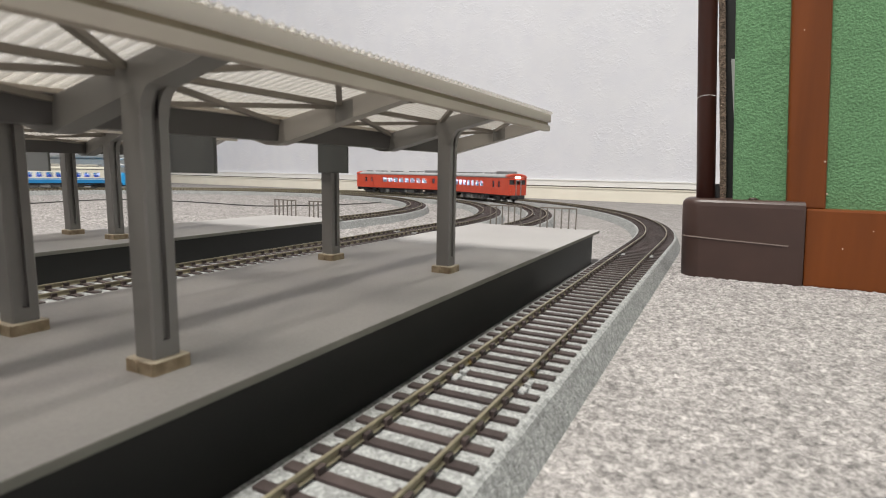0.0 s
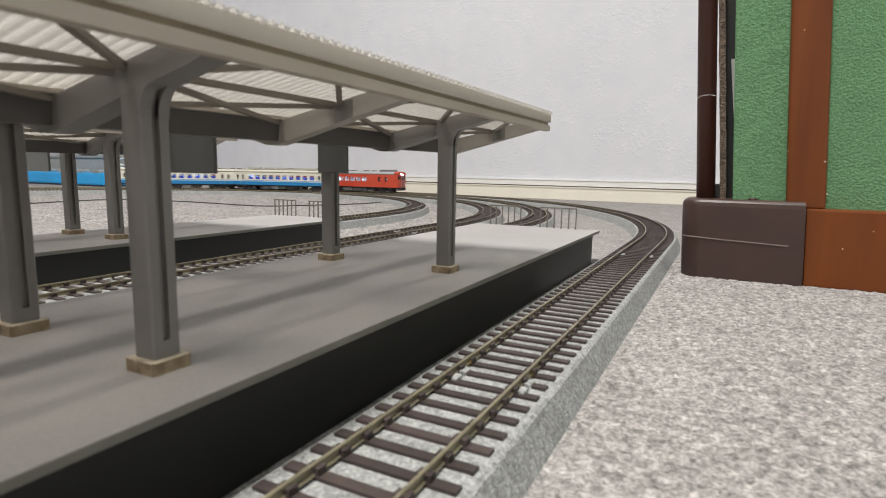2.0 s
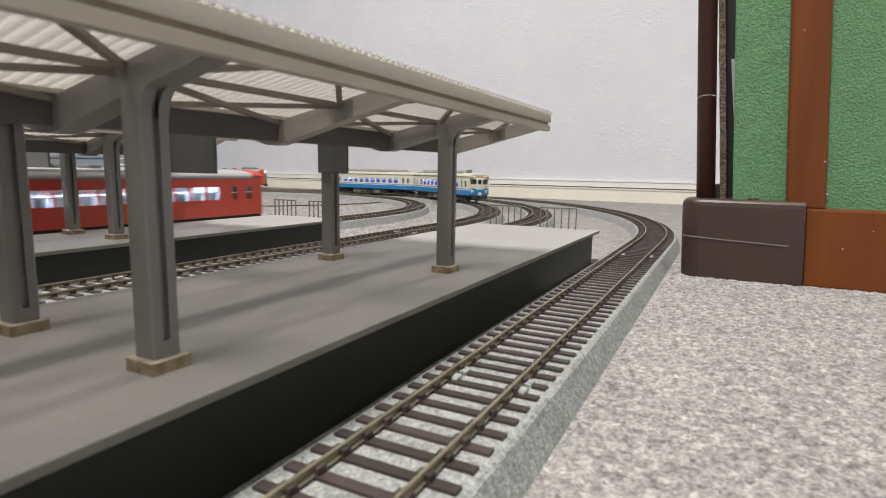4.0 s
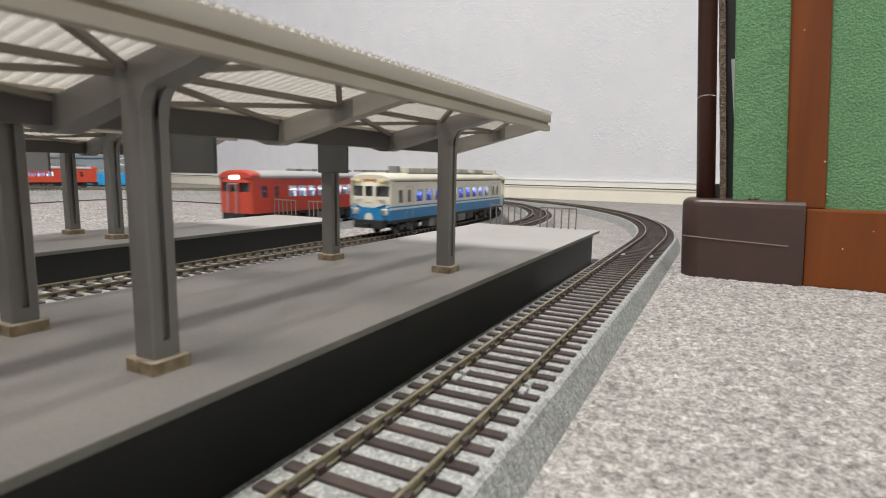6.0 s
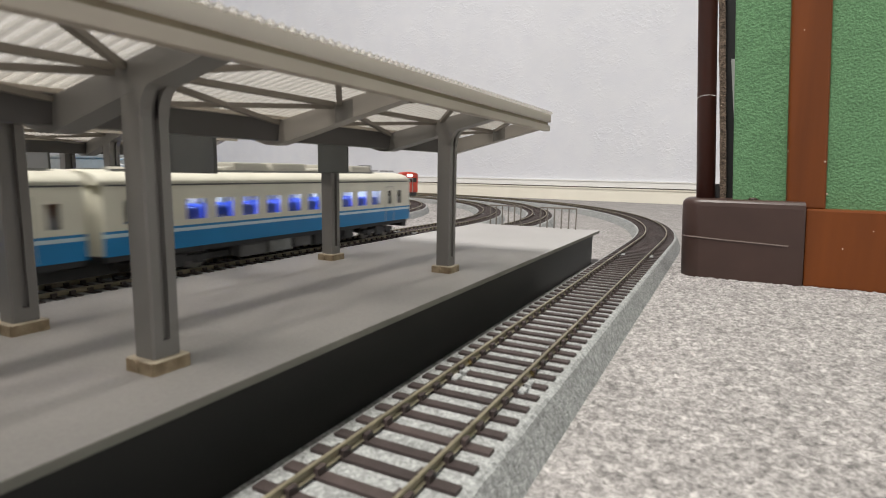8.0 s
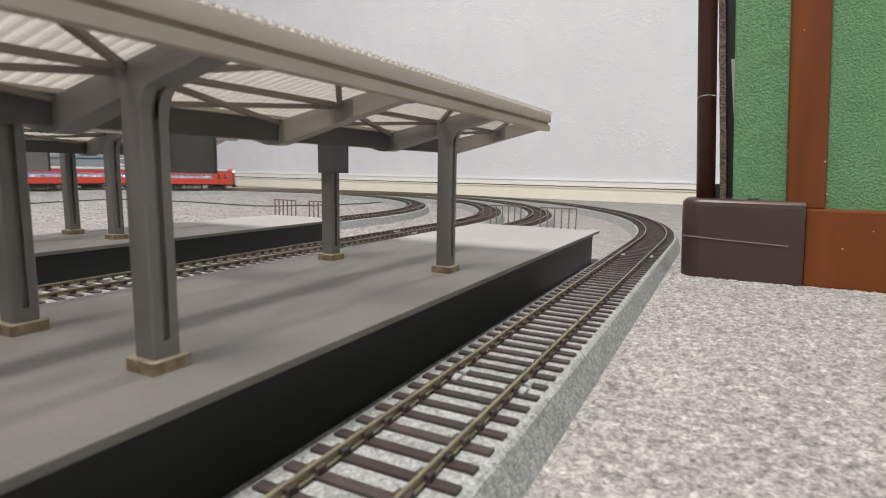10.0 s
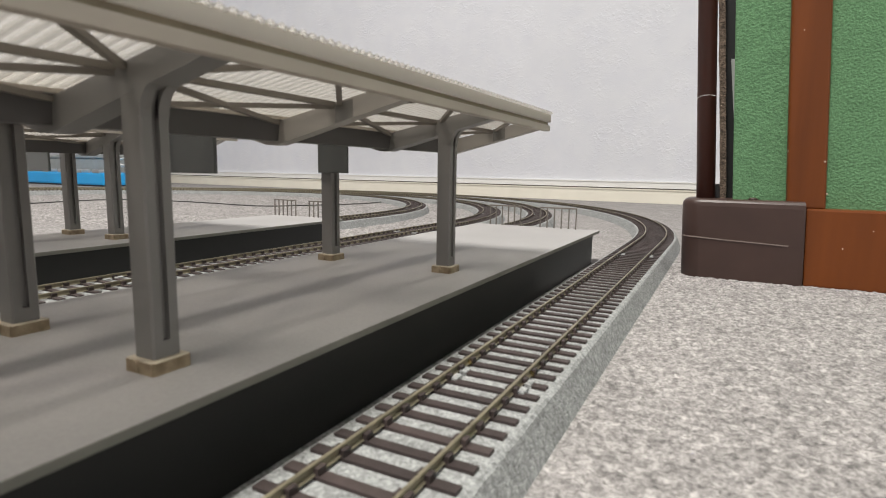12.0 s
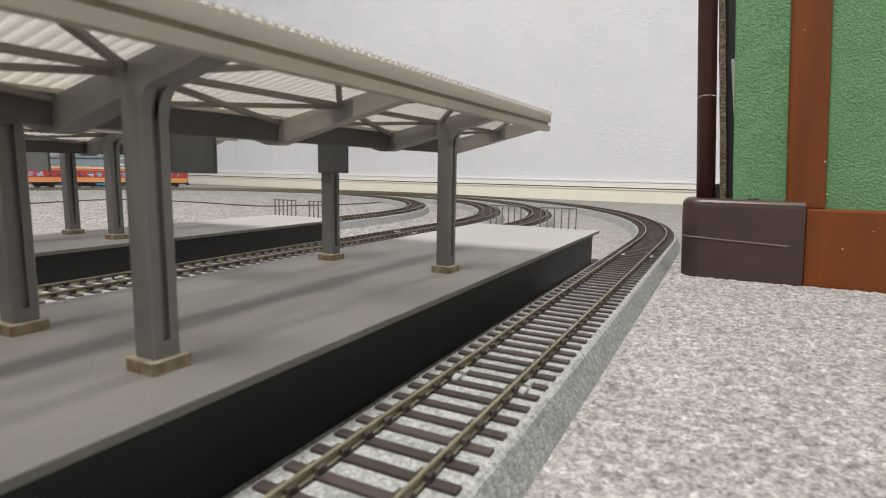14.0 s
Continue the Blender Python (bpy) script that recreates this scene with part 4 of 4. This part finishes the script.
    for x, y, z, r in ((108.5, 363.4, 22.6, 0.5), (121.0, 363.4, 33.0, 0.35), (99.0, 366.3, 52.0, 0.45), (96.6, 366.3, 69.5, 0.5), (133.0, 363.4, 9.5, 0.3), (80.6, 366.3, 140.0, 0.4)):
        bm = bmesh.new()
        cyl(bm, (x, y + 0.25, z), (x, y - 0.02, z), r, 9, r2=r * 0.8)
        part("paint_chip", bm, M_SEAMPALE, t, "pale chip in the varnish")
    bm = bmesh.new()
    cyl(bm, (64.0, 370.0, 47.2), (64.0, 370.0, 48.6), 3.2, 16, r2=1.6)
    part("screw_cover", bm, M_CAP, cap)
    return t


build_table()


# ---- clutter beyond the loops ----
def build_tray():
    t = thing("storage_tray", "bright blue plastic tray with silver clips on the carpet", "tray")
    bm = bmesh.new()
    box(bm, -2200, -1575, 990, 1180, 4, 40, bevel=5)
    part("tub", bm, M_TRAYBLUE, t)
    part("base", boxes((-2195, -1580, 994, 1176, 0, 5)), M_BLACK, t, "black base strip")
    for x in range(-2158, -1600, 88):
        bm = bmesh.new()
        box(bm, x, x + 34, 992, 1020, 39, 50, bevel=3)
        part("clip", bm, M_SILVER, t, "silver clip")
    return t


def build_case():
    t = thing("clear_case", "clear grey plastic storage case behind the blue tray", "storage case")
    bm = bmesh.new()
    box(bm, -2300, -1835, 1200, 1330, 0, 88, bevel=4)
    part("shell", bm, M_GREYPLASTIC, t)
    bm = bmesh.new()
    box(bm, -2305, -1830, 1195, 1335, 88, 100, bevel=3)
    part("lid", bm, M_GREYPLASTIC, t)
    return t


def tube(name, pts, r, m, label, category):
    c = bpy.data.curves.new(name, "CURVE")
    c.dimensions, c.bevel_depth, c.bevel_resolution = "3D", r * MM, 2
    sp = c.splines.new("NURBS")
    sp.points.add(len(pts) - 1)
    for q, p in zip(sp.points, pts):
        q.co = (*[v * MM for v in p], 1)
    sp.order_u, sp.use_endpoint_u = 3, True
    c.materials.append(m)
    return tagged(new(name, c), label, category)


build_tray()
build_case()
tube("thread", [(28.6, 381.0, 107.0), (30.5, 378.4, 108.6), (34.5, 378.0, 109.4), (38.5, 378.8, 109.0), (41.5, 381.0, 108.4)], 0.12, M_BASECAP, "loose white thread caught on the table pole", "thread")
tube("coiled_cable", [(-1800, 1196, 60), (-1740, 1192, 66), (-1690, 1190, 84), (-1730, 1190, 92), (-1800, 1190, 86), (-1820, 1190, 70), (-1760, 1190, 60), (-1660, 1192, 64)], 3.2, M_BASECAP, "white cable coiled against the clear case", "cable")
tube("feeder_wire", [(-870, 300, 1.2), (-885, 462, 2.6), (-929, 602, 2.6), (-811, 643, 2.6), (-675, 640, 2.6), (-590, 632, 2.6), (-551, 715, 2.6), (-503, 846, 2.6), (-560, 940, 2.6)], 0.85, M_WIRE, "thin dark feeder wire lying on the carpet", "wire")


# ---- what moves ----
def interp(rows, t):
    if t <= rows[0][0]:
        (a, u), (b, v) = rows[0], rows[1]
    else:
        for (a, u), (b, v) in zip(rows, rows[1:]):
            if t <= b:
                break
    return u + (v - u) * (t - a) / (b - a)


def car_pose(track, s, sign):
    """Pose of a car whose middle is at s; its bogies stand on the rails. sign: +1 if its cab points along the loop."""
    a, _ = along(track, s - 87 * sign)
    b, _ = along(track, s + 87 * sign)
    d = b - a
    c = (a + b) / 2
    return pose(c.x * MM, c.y * MM, RAIL_TOP * MM, 0, 0, math.degrees(math.atan2(d.y, d.x)))


def run(car, track, rows, offset, sign):
    walk(car, [(k * 0.2, car_pose(track, interp(rows, k * 0.2) + offset, sign)) for k in range(71)])


def motions():
    rear_a = [(0.0, 392.0), (0.5, 489.0), (1.0, 594.0), (2.0, 788.0), (6.0, 1546.0), (6.5, 1633.0), (14.0, 3000.0)]
    run(red_lead, "second", rear_a, 127, -1)
    run(red_tail, "second", rear_a, 386, 1)
    nose_b = [(0.0, 1353.0), (1.0, 1107.0), (3.0, 615.0), (5.4, 8.0), (6.0, -143.0), (6.5, -264.0), (7.0, -377.0), (7.5, -490.0), (8.0, -605.0), (14.0, -2000.0)]
    run(blue_lead, "third", nose_b, 127, -1)
    run(blue_tail, "third", nose_b, 376, 1)
    rear_c = [(0.0, -1670.0), (3.2, -868.0), (5.3, -351.0), (6.2, -134.0), (8.0, 372.0), (10.3, 1003.0), (11.3, 1240.0), (14.0, 1930.0)]
    run(red_lead_b, "inner", rear_c, 126, -1)
    run(red_tail_b, "inner", rear_c, 380, 1)
    nose_d = [(0.0, 4228.0), (12.5, 1853.0), (13.0, 1764.0), (14.0, 1574.0)]
    run(orange_lead, "outer", nose_d, 126, -1)
    run(orange_tail, "outer", nose_d, 380, 1)


motions()
